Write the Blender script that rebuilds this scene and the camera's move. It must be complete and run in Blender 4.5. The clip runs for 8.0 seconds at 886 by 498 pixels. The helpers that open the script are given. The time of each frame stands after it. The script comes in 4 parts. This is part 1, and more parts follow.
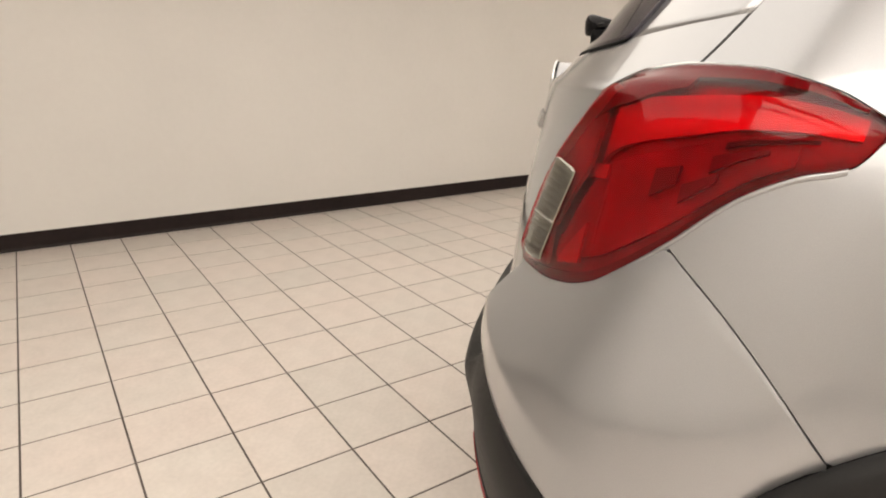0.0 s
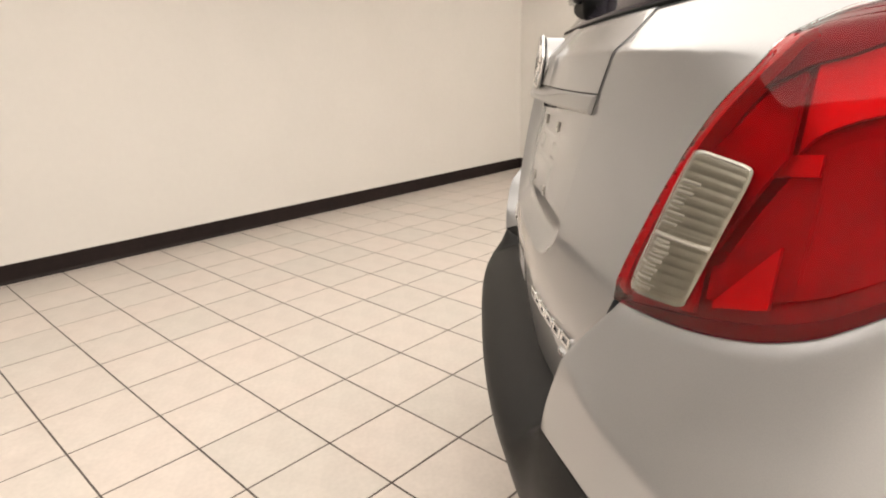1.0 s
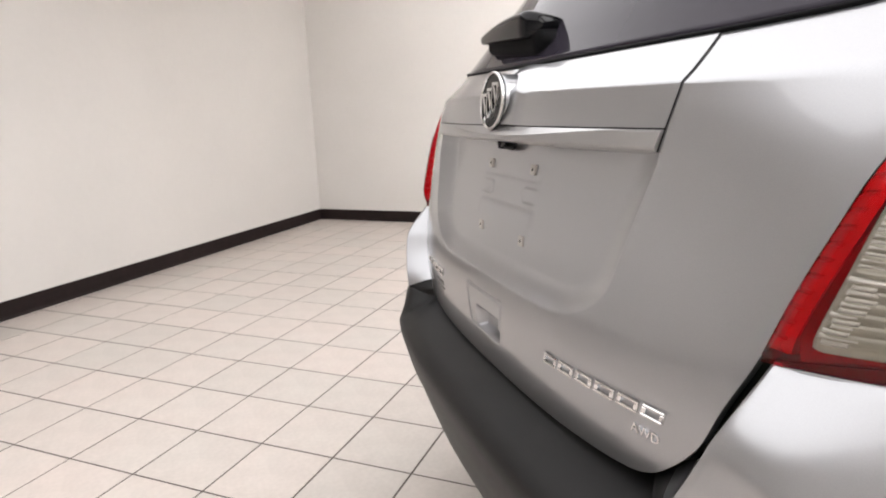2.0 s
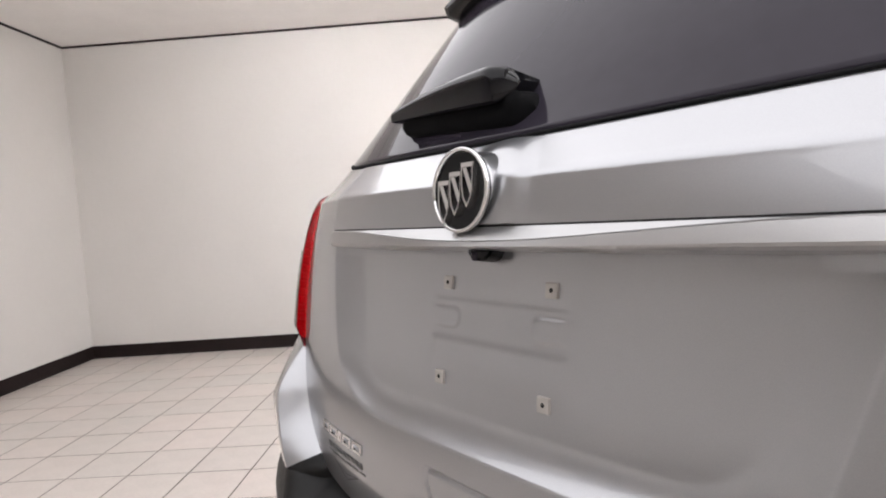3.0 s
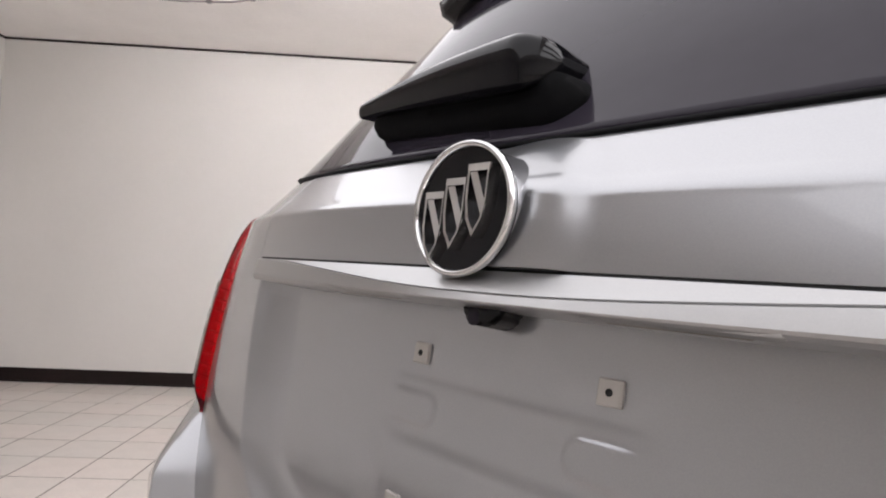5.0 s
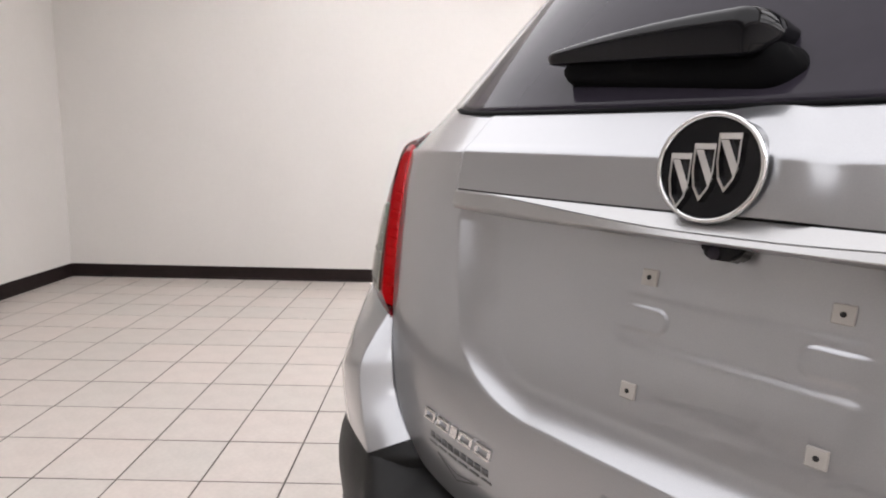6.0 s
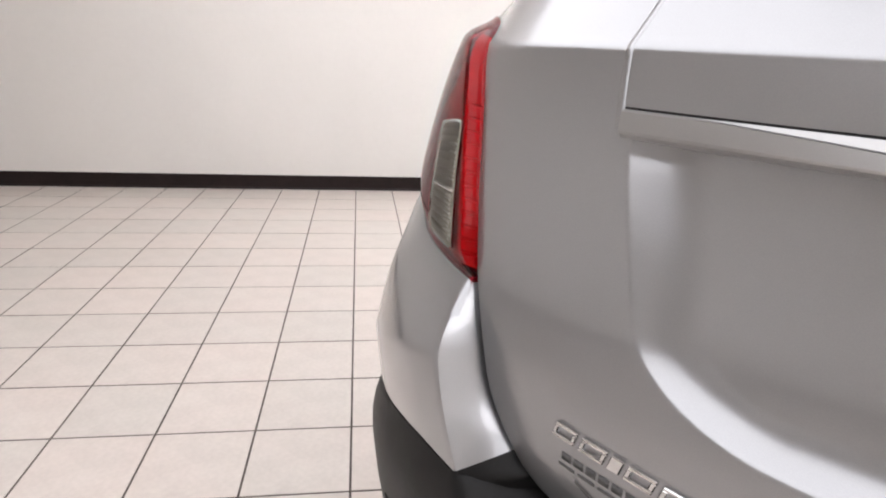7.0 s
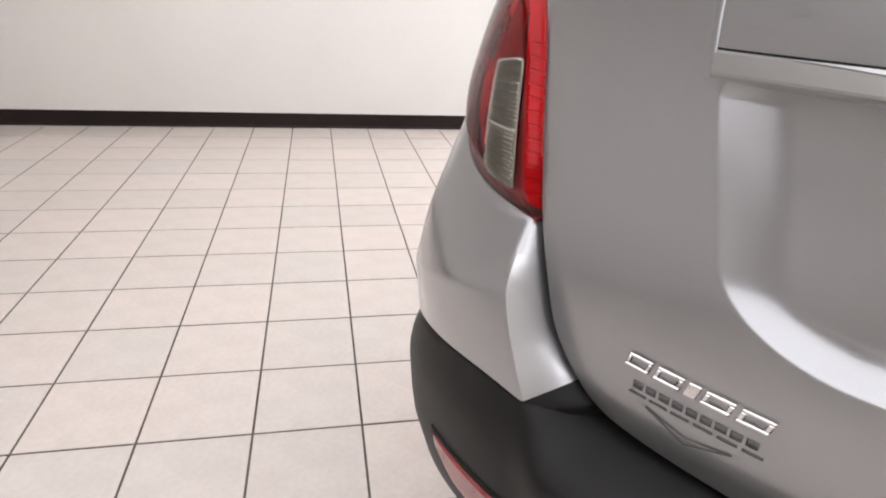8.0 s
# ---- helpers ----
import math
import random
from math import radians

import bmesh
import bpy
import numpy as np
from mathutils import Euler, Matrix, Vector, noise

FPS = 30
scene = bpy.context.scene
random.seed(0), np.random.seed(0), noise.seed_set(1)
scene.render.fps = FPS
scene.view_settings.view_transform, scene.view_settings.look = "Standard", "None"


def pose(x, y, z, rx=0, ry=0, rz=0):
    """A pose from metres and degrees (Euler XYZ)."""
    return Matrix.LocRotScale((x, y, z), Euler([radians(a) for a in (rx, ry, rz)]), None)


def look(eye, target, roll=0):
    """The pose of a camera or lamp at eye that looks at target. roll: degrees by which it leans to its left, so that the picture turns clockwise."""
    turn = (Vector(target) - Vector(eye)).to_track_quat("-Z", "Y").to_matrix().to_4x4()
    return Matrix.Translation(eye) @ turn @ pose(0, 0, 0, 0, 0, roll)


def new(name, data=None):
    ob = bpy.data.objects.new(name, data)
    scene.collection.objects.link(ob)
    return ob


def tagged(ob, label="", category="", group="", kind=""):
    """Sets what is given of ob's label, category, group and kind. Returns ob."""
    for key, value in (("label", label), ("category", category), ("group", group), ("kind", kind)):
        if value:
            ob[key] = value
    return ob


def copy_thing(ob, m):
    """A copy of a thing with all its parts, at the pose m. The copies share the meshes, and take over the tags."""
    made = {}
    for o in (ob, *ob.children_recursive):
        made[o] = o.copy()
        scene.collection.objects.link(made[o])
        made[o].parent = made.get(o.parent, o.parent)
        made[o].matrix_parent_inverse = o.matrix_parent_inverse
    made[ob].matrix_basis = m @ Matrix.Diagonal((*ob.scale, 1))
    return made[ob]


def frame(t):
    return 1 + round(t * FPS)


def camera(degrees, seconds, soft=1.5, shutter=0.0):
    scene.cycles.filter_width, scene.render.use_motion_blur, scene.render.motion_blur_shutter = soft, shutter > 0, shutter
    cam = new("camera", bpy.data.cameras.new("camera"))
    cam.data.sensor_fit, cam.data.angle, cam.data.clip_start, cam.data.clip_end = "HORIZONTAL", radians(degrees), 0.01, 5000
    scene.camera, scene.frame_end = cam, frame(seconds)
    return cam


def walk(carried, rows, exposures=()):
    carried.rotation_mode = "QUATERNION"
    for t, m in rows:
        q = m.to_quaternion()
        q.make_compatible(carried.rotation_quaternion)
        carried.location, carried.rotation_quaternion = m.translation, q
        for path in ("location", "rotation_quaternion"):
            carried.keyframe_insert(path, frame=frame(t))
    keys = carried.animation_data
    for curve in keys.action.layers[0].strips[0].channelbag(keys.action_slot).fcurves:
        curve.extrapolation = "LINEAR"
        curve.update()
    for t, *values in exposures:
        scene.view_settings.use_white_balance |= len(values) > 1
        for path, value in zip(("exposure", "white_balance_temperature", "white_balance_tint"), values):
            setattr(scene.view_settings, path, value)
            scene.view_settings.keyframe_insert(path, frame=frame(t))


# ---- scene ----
cam = camera(72.3, 8.0, soft=2.0)

PATH = [
    (0, (1.887, -2.251, 1.233), (0.310, -1.174, 0.640), 1.00),
    (0.5, (1.688, -2.197, 1.212), (0.153, -1.057, 0.627), -0.49),
    (1, (1.483, -2.211, 1.188), (0.168, -0.820, 0.609), -1.57),
    (1.2, (1.398, -2.261, 1.181), (0.202, -0.769, 0.597), -1.09),
    (2.3, (1.000, -2.183, 1.177), (0.442, -0.300, 0.797), -3.40),
    (2.5, (0.931, -2.114, 1.193), (0.487, -0.190, 0.876), -4.09),
    (3, (0.783, -1.887, 1.167), (0.712, 0.108, 1.042), -3.92),
    (3.5, (0.745, -1.683, 1.080), (0.863, 0.313, 1.136), -0.44),
    (4, (0.734, -1.534, 1.076), (0.938, 0.443, 1.302), 2.54),
    (4.2, (0.729, -1.510, 1.058), (0.971, 0.437, 1.447), 6.21),
    (5.3, (0.753, -1.667, 1.185), (0.783, 0.328, 1.046), 1.03),
    (5.5, (0.722, -1.694, 1.195), (0.706, 0.292, 0.958), 1.43),
    (6, (0.544, -1.726, 1.200), (0.554, 0.248, 0.878), 1.29),
    (6.5, (0.394, -1.622, 1.200), (0.650, 0.317, 0.782), 2.51),
    (7, (0.328, -1.409, 1.193), (0.603, 0.468, 0.557), 2.65),
    (7.5, (0.283, -1.332, 1.192), (0.537, 0.502, 0.437), 2.15),
    (8, (0.204, -1.399, 1.193), (0.596, 0.384, 0.375), 3.46),
]
walk(cam, [(t, look(eye, target, roll)) for t, eye, target, roll in PATH],
     exposures=[(0.0, -0.03, 7350, 11), (0.6, 0.16, 7350, 11), (1.2, 0.32, 7250, 11), (2.3, 0.34, 6200, 12), (3.0, 0.12, 6250, 13), (3.5, 0.0, 6250, 13),
                (4.1, -0.1, 6250, 13), (5.3, -0.02, 6250, 14), (6.0, 0.1, 6250, 13), (7.0, 0.2, 6250, 13), (8.0, 0.22, 6250, 13)])

# ---- sizes ----
TILE = 0.3037
WALL_A, WALL_B = -2.785, 3.672          # inner faces: x of the long wall, y of the end wall
FAR_X, FAR_Y = 6.2, -5.2
CEIL = 2.90
# Rows of ceiling lights out of view, added to brighten the car's flank.
ADDED_LAMP_ROWS = [(x, y) for x in (2.3, 3.9, 5.4) for y in (2.28, 1.05, -0.2, -1.45, -2.7, -3.95)]
ADDED_LAMP_POWER, PANEL_POWER, END_GLOW_POWER = 5.4, 2.05, 21.0

# ---- world: a closed room, only a trace of light from outside ----
world = bpy.data.worlds.new("world")
scene.world = world
world.use_nodes = True
world.node_tree.nodes["Background"].inputs[0].default_value = (0.05, 0.05, 0.05, 1)


# ---- materials ----
def material(name, colour, rough=0.5, metal=0.0, coat=0.0, vary=0.0, scale=40.0, bump=0.0, bump_scale=200.0, blotch=0.0, blotch_scale=3.0,
             piece=0.0, rough_vary=0.0, spec=0.5):
    """A principled material with grain and blotches in its colour and a fine relief."""
    m = bpy.data.materials.new(name)
    m.use_nodes = True
    nt = m.node_tree
    b = nt.nodes["Principled BSDF"]
    b.inputs["Base Color"].default_value = (*colour, 1)
    b.inputs["Roughness"].default_value = rough
    b.inputs["Metallic"].default_value = metal
    b.inputs["Coat Weight"].default_value = coat
    b.inputs["Coat Roughness"].default_value = 0.025
    b.inputs["Specular IOR Level"].default_value = spec
    tc = nt.nodes.new("ShaderNodeTexCoord")
    value = None

    def noise_node(size, detail):
        n = nt.nodes.new("ShaderNodeTexNoise")
        n.inputs["Scale"].default_value, n.inputs["Detail"].default_value = size, detail
        nt.links.new(tc.outputs["Object"], n.inputs["Vector"])
        return n

    def scaled(socket, amount):
        n = nt.nodes.new("ShaderNodeMapRange")
        n.inputs["From Min"].default_value, n.inputs["From Max"].default_value = 0.25, 0.75
        n.inputs["To Min"].default_value, n.inputs["To Max"].default_value = 1 - amount, 1 + amount
        nt.links.new(socket, n.inputs["Value"])
        return n.outputs[0]

    def times(a, c):
        if a is None:
            return c
        n = nt.nodes.new("ShaderNodeMath")
        n.operation = "MULTIPLY"
        nt.links.new(a, n.inputs[0])
        nt.links.new(c, n.inputs[1])
        return n.outputs[0]

    if vary:
        value = times(value, scaled(noise_node(scale, 4).outputs["Fac"], vary))
    if blotch:
        value = times(value, scaled(noise_node(blotch_scale, 3).outputs["Fac"], blotch))
    if piece:
        oi = nt.nodes.new("ShaderNodeObjectInfo")
        n = nt.nodes.new("ShaderNodeMapRange")
        n.inputs["To Min"].default_value, n.inputs["To Max"].default_value = 1 - piece, 1 + piece
        nt.links.new(oi.outputs["Random"], n.inputs["Value"])
        value = times(value, n.outputs[0])
    if value is not None:
        mix = nt.nodes.new("ShaderNodeVectorMath")
        mix.operation = "SCALE"
        mix.inputs[0].default_value = colour
        nt.links.new(value, mix.inputs["Scale"])
        nt.links.new(mix.outputs[0], b.inputs["Base Color"])
    if rough_vary:
        n = nt.nodes.new("ShaderNodeMapRange")
        n.inputs["To Min"].default_value, n.inputs["To Max"].default_value = rough - rough_vary, rough + rough_vary
        nt.links.new(noise_node(6.0, 5).outputs["Fac"], n.inputs["Value"])
        nt.links.new(n.outputs[0], b.inputs["Roughness"])
    if bump:
        n = nt.nodes.new("ShaderNodeBump")
        n.inputs["Strength"].default_value, n.inputs["Distance"].default_value = bump, 0.002
        nt.links.new(noise_node(bump_scale, 3).outputs["Fac"], n.inputs["Height"])
        nt.links.new(n.outputs[0], b.inputs["Normal"])
    return m


def glowing(name, colour, strength):
    m = bpy.data.materials.new(name)
    m.use_nodes = True
    nt = m.node_tree
    e = nt.nodes.new("ShaderNodeEmission")
    e.inputs[0].default_value, e.inputs[1].default_value = (*colour, 1), strength
    nt.links.new(e.outputs[0], nt.nodes["Material Output"].inputs[0])
    return m


def lens_material(name, colour, gloss_rough=0.03, ior=1.33):
    """Coloured clear plastic: light passes, tinted; its face is glossy."""
    m = bpy.data.materials.new(name)
    m.use_nodes = True
    nt = m.node_tree
    nt.nodes.remove(nt.nodes["Principled BSDF"])
    tr, gl = nt.nodes.new("ShaderNodeBsdfTransparent"), nt.nodes.new("ShaderNodeBsdfGlossy")
    fr, mx = nt.nodes.new("ShaderNodeFresnel"), nt.nodes.new("ShaderNodeMixShader")
    tr.inputs[0].default_value = (*colour, 1)
    gl.inputs["Roughness"].default_value = gloss_rough
    fr.inputs["IOR"].default_value = ior
    nt.links.new(fr.outputs[0], mx.inputs[0])
    nt.links.new(tr.outputs[0], mx.inputs[1])
    nt.links.new(gl.outputs[0], mx.inputs[2])
    nt.links.new(mx.outputs[0], nt.nodes["Material Output"].inputs[0])
    return m


M_TILE = material("ceramic_tile", (0.62, 0.575, 0.53), 0.3, vary=0.05, scale=60, blotch=0.06, blotch_scale=9, piece=0.04, bump=0.04, bump_scale=45, rough_vary=0.04)
def tile_tints(m, pale, pink):
    """Lets the tiles drift between two glazes, patch by patch and piece by piece."""
    nt = m.node_tree
    scale = next(n for n in nt.nodes if n.bl_idname == "ShaderNodeVectorMath")
    geo, tc = nt.nodes.new("ShaderNodeNewGeometry"), nt.nodes.new("ShaderNodeNewGeometry")
    oi, n = nt.nodes.new("ShaderNodeObjectInfo"), nt.nodes.new("ShaderNodeTexNoise")
    n.inputs["Scale"].default_value, n.inputs["Detail"].default_value = 3.1, 4
    nt.links.new(tc.outputs["Position"], n.inputs["Vector"])
    add, sub, ramp, mix = nt.nodes.new("ShaderNodeMath"), nt.nodes.new("ShaderNodeMath"), nt.nodes.new("ShaderNodeMapRange"), nt.nodes.new("ShaderNodeMix")
    add.operation, sub.operation, mix.data_type = "ADD", "ADD", "RGBA"
    nt.links.new(geo.outputs["Random Per Island"], add.inputs[0])
    nt.links.new(oi.outputs["Random"], add.inputs[1])
    ramp.inputs["From Max"].default_value = 2.0
    ramp.inputs["To Min"].default_value, ramp.inputs["To Max"].default_value = -0.45, 0.45
    nt.links.new(add.outputs[0], ramp.inputs["Value"])
    nt.links.new(n.outputs["Fac"], sub.inputs[0])
    nt.links.new(ramp.outputs[0], sub.inputs[1])
    nt.links.new(sub.outputs[0], mix.inputs[0])
    mix.inputs[6].default_value, mix.inputs[7].default_value = (*pale, 1), (*pink, 1)
    nt.links.new(mix.outputs[2], scale.inputs[0])


tile_tints(M_TILE, (0.575, 0.550, 0.508), (0.590, 0.520, 0.478))
M_GROUT = material("grout", (0.085, 0.07, 0.062), 0.9, vary=0.3, scale=30, blotch=0.35, blotch_scale=1.5)
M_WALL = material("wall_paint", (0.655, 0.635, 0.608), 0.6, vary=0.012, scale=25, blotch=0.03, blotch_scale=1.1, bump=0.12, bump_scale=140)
# Paler copy of the wall paint for unseen walls, to brighten the car.
M_WALL_BOUNCE = material("bounce_wall_paint", (0.72, 0.70, 0.672), 0.6, vary=0.03, scale=25, blotch=0.06, blotch_scale=1.1, bump=0.12, bump_scale=140)
M_CEIL = material("ceiling_paint", (0.86, 0.84, 0.82), 0.8, vary=0.02, scale=30, blotch=0.03, bump=0.15, bump_scale=90)
M_BASE = material("baseboard_vinyl", (0.014, 0.0085, 0.008), 0.5, vary=0.2, scale=18, blotch=0.2, spec=0.2)
M_PAINT = material("silver_paint", (0.352, 0.358, 0.371), 0.28, metal=0.85, coat=1.0, vary=0.035, scale=900, blotch=0.015)
M_TRIM = material("bright_silver_trim", (0.40, 0.40, 0.40), 0.30, metal=0.85, coat=0.3, vary=0.03, scale=900, blotch=0.02)
M_BLACK = material("textured_black_plastic", (0.009, 0.0088, 0.0088), 0.47, spec=0.23, vary=0.15, scale=300, bump=0.25, bump_scale=900, blotch=0.12, blotch_scale=5)
M_GLOSSBLACK = material("gloss_black_plastic", (0.004, 0.004, 0.005), 0.14, vary=0.1, blotch=0.1, spec=0.2)
M_WIPER = material("black_wiper_plastic", (0.004, 0.004, 0.005), 0.11, spec=0.22, vary=0.1, blotch=0.1)
M_RUBBER = material("black_rubber", (0.004, 0.004, 0.0045), 0.6, spec=0.05, vary=0.15, bump=0.1)
M_CAVITY = material("dark_cavity", (0.008, 0.008, 0.008), 0.85, vary=0.1)
M_GLASS = material("privacy_glass", (0.025, 0.022, 0.030), 0.05, coat=0.0, vary=0.05, blotch=0.08, spec=0.13)
M_CHROME = material("chrome", (0.62, 0.62, 0.62), 0.07, metal=1.0, vary=0.02, blotch=0.02)
M_BADGE = material("badge_chrome", (0.70, 0.70, 0.70), 0.06, metal=1.0, vary=0.05, blotch=0.05)
M_CLIP = material("grey_plastic_insert", (0.36, 0.34, 0.315), 0.5, vary=0.06)
M_DECAL = material("grey_decal", (0.11, 0.11, 0.112), 0.4, vary=0.05)
M_RED_IN = material("red_reflector", (0.29, 0.005, 0.019), 0.36, metal=0.1, coat=0.0, spec=0.2, vary=0.2, scale=30, blotch=0.4, blotch_scale=13)
M_RED_DEEP = material("deep_red_plastic", (0.13, 0.003, 0.010), 0.4, coat=0.0, spec=0.2, vary=0.1, blotch=0.1)
M_RED_DARK = material("dark_red_plastic", (0.045, 0.0015, 0.003), 0.4, vary=0.2, spec=0.2)
M_RED_BRIGHT = material("bright_red_reflector", (0.56, 0.012, 0.032), 0.32, metal=0.3, coat=0.0, vary=0.1, scale=30)
M_BUMPER_RED = material("bumper_reflector_red", (0.30, 0.03, 0.035), 0.22, coat=0.6, vary=0.15, scale=220, blotch=0.25, blotch_scale=30)
M_REFLECTOR = material("reverse_lamp_reflector", (0.31, 0.295, 0.255), 0.3, metal=0.6, coat=0.2, vary=0.1, scale=60)
M_PALE = material("pale_lamp_plastic", (0.66, 0.64, 0.60), 0.25, metal=0.3, vary=0.06, scale=50)
M_LENS = lens_material("red_lens", (0.90, 0.11, 0.18), ior=1.35)
M_CLEAR = lens_material("clear_lens", (0.93, 0.92, 0.90))
M_ADDED_LIGHT = glowing("added_lamp_diffuser", (1.0, 0.965, 0.94), ADDED_LAMP_POWER)
M_SOFT = glowing("soft_diffuser", (1.0, 0.965, 0.94), PANEL_POWER)
M_END_GLOW = glowing("added_end_glow", (1.0, 0.965, 0.94), END_GLOW_POWER)
M_WHITE_METAL = material("white_enamel", (0.75, 0.74, 0.72), 0.4, vary=0.02)
M_FIXTURE_EDGE = material("grey_fixture_edge", (0.20, 0.19, 0.19), 0.5, vary=0.1)
M_TYRE = material("tyre_rubber", (0.02, 0.02, 0.02), 0.8, vary=0.2, bump=0.3)
M_RIM = material("alloy", (0.55, 0.55, 0.55), 0.3, metal=0.9, vary=0.03)


# ---- building helpers ----
def finish(name, bm, mat, parent=None, label="", smooth=True, sharp=None):
    me = bpy.data.meshes.new(name)
    bmesh.ops.recalc_face_normals(bm, faces=bm.faces)
    bm.to_mesh(me)
    bm.free()
    me.materials.append(mat)
    for p in me.polygons:
        p.use_smooth = smooth
    if sharp and smooth:
        me.set_sharp_from_angle(angle=radians(sharp))
    ob = new(name, me)
    if parent:
        ob.parent = parent
    if label:
        ob["label"] = label
    return ob


def part(name, bm, mat, parent, label="", smooth=True, sharp=None):
    return finish(name, bm, mat, parent, label, smooth, sharp)


def box(bm, x0, y0, z0, x1, y1, z1, bevel=0.0):
    made = bmesh.ops.create_cube(bm, size=1, matrix=Matrix.Translation(((x0 + x1) / 2, (y0 + y1) / 2, (z0 + z1) / 2)) @ Matrix.Diagonal((abs(x1 - x0), abs(y1 - y0), abs(z1 - z0), 1)))
    if bevel:
        edges = {e for v in made["verts"] for e in v.link_edges}
        bmesh.ops.bevel(bm, geom=list(edges), offset=bevel, segments=2, affect="EDGES")


def structure(name, label, category, bm, mat, smooth=False):
    return tagged(finish(name, bm, mat, None, "", smooth), label, category, kind="structure")


# ---- the room ----
bm = bmesh.new()
box(bm, WALL_A - 0.2, FAR_Y - 0.2, -0.16, FAR_X + 0.2, WALL_B + 0.2, -0.0016)
floor = structure("floor", "beige glazed ceramic floor tiles with dark grout joints", "floor", bm, M_GROUT)

bm = bmesh.new()
box(bm, WALL_A - 0.15, FAR_Y, -0.02, WALL_A, WALL_B, CEIL + 0.02)
structure("wall_west", "plain off-white painted wall above a dark baseboard", "wall", bm, M_WALL)
bm = bmesh.new()
box(bm, WALL_A - 0.15, WALL_B, -0.02, FAR_X + 0.15, WALL_B + 0.15, CEIL + 0.02)
structure("wall_north", "plain off-white painted end wall, slightly marked", "wall", bm, M_WALL)
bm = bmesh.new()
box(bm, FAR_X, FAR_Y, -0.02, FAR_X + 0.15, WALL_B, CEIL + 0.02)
structure("wall_east", "plain off-white wall closing the room, unseen, painted paler to brighten the car", "wall", bm, M_WALL_BOUNCE)
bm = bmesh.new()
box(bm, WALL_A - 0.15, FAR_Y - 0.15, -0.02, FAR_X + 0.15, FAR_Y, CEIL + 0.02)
structure("wall_south", "plain off-white wall closing the room, unseen, painted paler to brighten the car", "wall", bm, M_WALL_BOUNCE)
bm = bmesh.new()
box(bm, WALL_A - 0.15, FAR_Y - 0.15, CEIL, FAR_X + 0.15, WALL_B + 0.15, CEIL + 0.12)
structure("ceiling", "white painted ceiling with bright light panels", "ceiling", bm, M_CEIL)


def skirting(name, ax, ay, bx, by, nx, ny):
    """A coved vinyl baseboard along a wall; (nx, ny) points into the room."""
    prof = [(0.0, 0.0), (0.016, 0.0), (0.014, 0.004), (0.008, 0.012), (0.005, 0.02), (0.0045, 0.112), (0.003, 0.117), (0.0, 0.117)]
    b = bmesh.new()
    ends = []
    for px, py in ((ax, ay), (bx, by)):
        ends.append([b.verts.new((px + nx * d, py + ny * d, h + 0.0005)) for d, h in prof])
    for i in range(len(prof) - 1):
        b.faces.new((ends[0][i], ends[0][i + 1], ends[1][i + 1], ends[1][i]))
    for e in ends:
        b.faces.new(e)
    return structure(name, "dark brown coved vinyl baseboard", "baseboard", b, M_BASE)


skirting("baseboard_west", WALL_A, FAR_Y + 0.001, WALL_A, WALL_B - 0.001, 1, 0)
skirting("baseboard_north", WALL_A + 0.006, WALL_B, FAR_X, WALL_B, 0, -1)
skirting("baseboard_east", FAR_X, FAR_Y, FAR_X, WALL_B - 0.006, -1, 0)
skirting("baseboard_south", WALL_A + 0.006, FAR_Y, FAR_X - 0.006, FAR_Y, 0, 1)


def ceiling_edge(name, x0, y0, x1, y1):
    b = bmesh.new()
    box(b, x0, y0, CEIL - 0.016, x1, y1, CEIL + 0.001)
    return structure(name, "thin dark brown trim where the wall meets the ceiling", "trim", b, M_BASE)


ceiling_edge("trim_west", WALL_A - 0.001, FAR_Y + 0.001, WALL_A + 0.012, WALL_B - 0.001)
ceiling_edge("trim_north", WALL_A + 0.012, WALL_B - 0.012, FAR_X, WALL_B + 0.001)


# An unseen ceiling light, added for its brightness alone.
def ceiling_light():
    root = new("ceiling_light")
    b = bmesh.new()
    for x0, y0, x1, y1 in ((-0.70, -0.450, 0.70, -0.435), (-0.70, 0.435, 0.70, 0.450), (-0.70, -0.435, -0.685, 0.435), (0.685, -0.435, 0.70, 0.435)):
        box(b, x0, y0, -0.018, x1, y1, -0.0005, 0.002)
    part("frame", b, M_FIXTURE_EDGE, root, "grey metal edge")
    b = bmesh.new()
    box(b, -0.684, -0.434, -0.014, 0.684, 0.434, -0.001)
    part("diffuser", b, M_ADDED_LIGHT, root, "glowing white diffuser of the added light")
    return tagged(root, "unseen rectangular ceiling light panel with grey edge, added to light the car", "ceiling light", group="ceiling lights")


light = ceiling_light()
light.matrix_basis = pose(ADDED_LAMP_ROWS[0][0], ADDED_LAMP_ROWS[0][1], CEIL)
for lx, ly in ADDED_LAMP_ROWS[1:]:
    copy_thing(light, pose(lx, ly, CEIL))


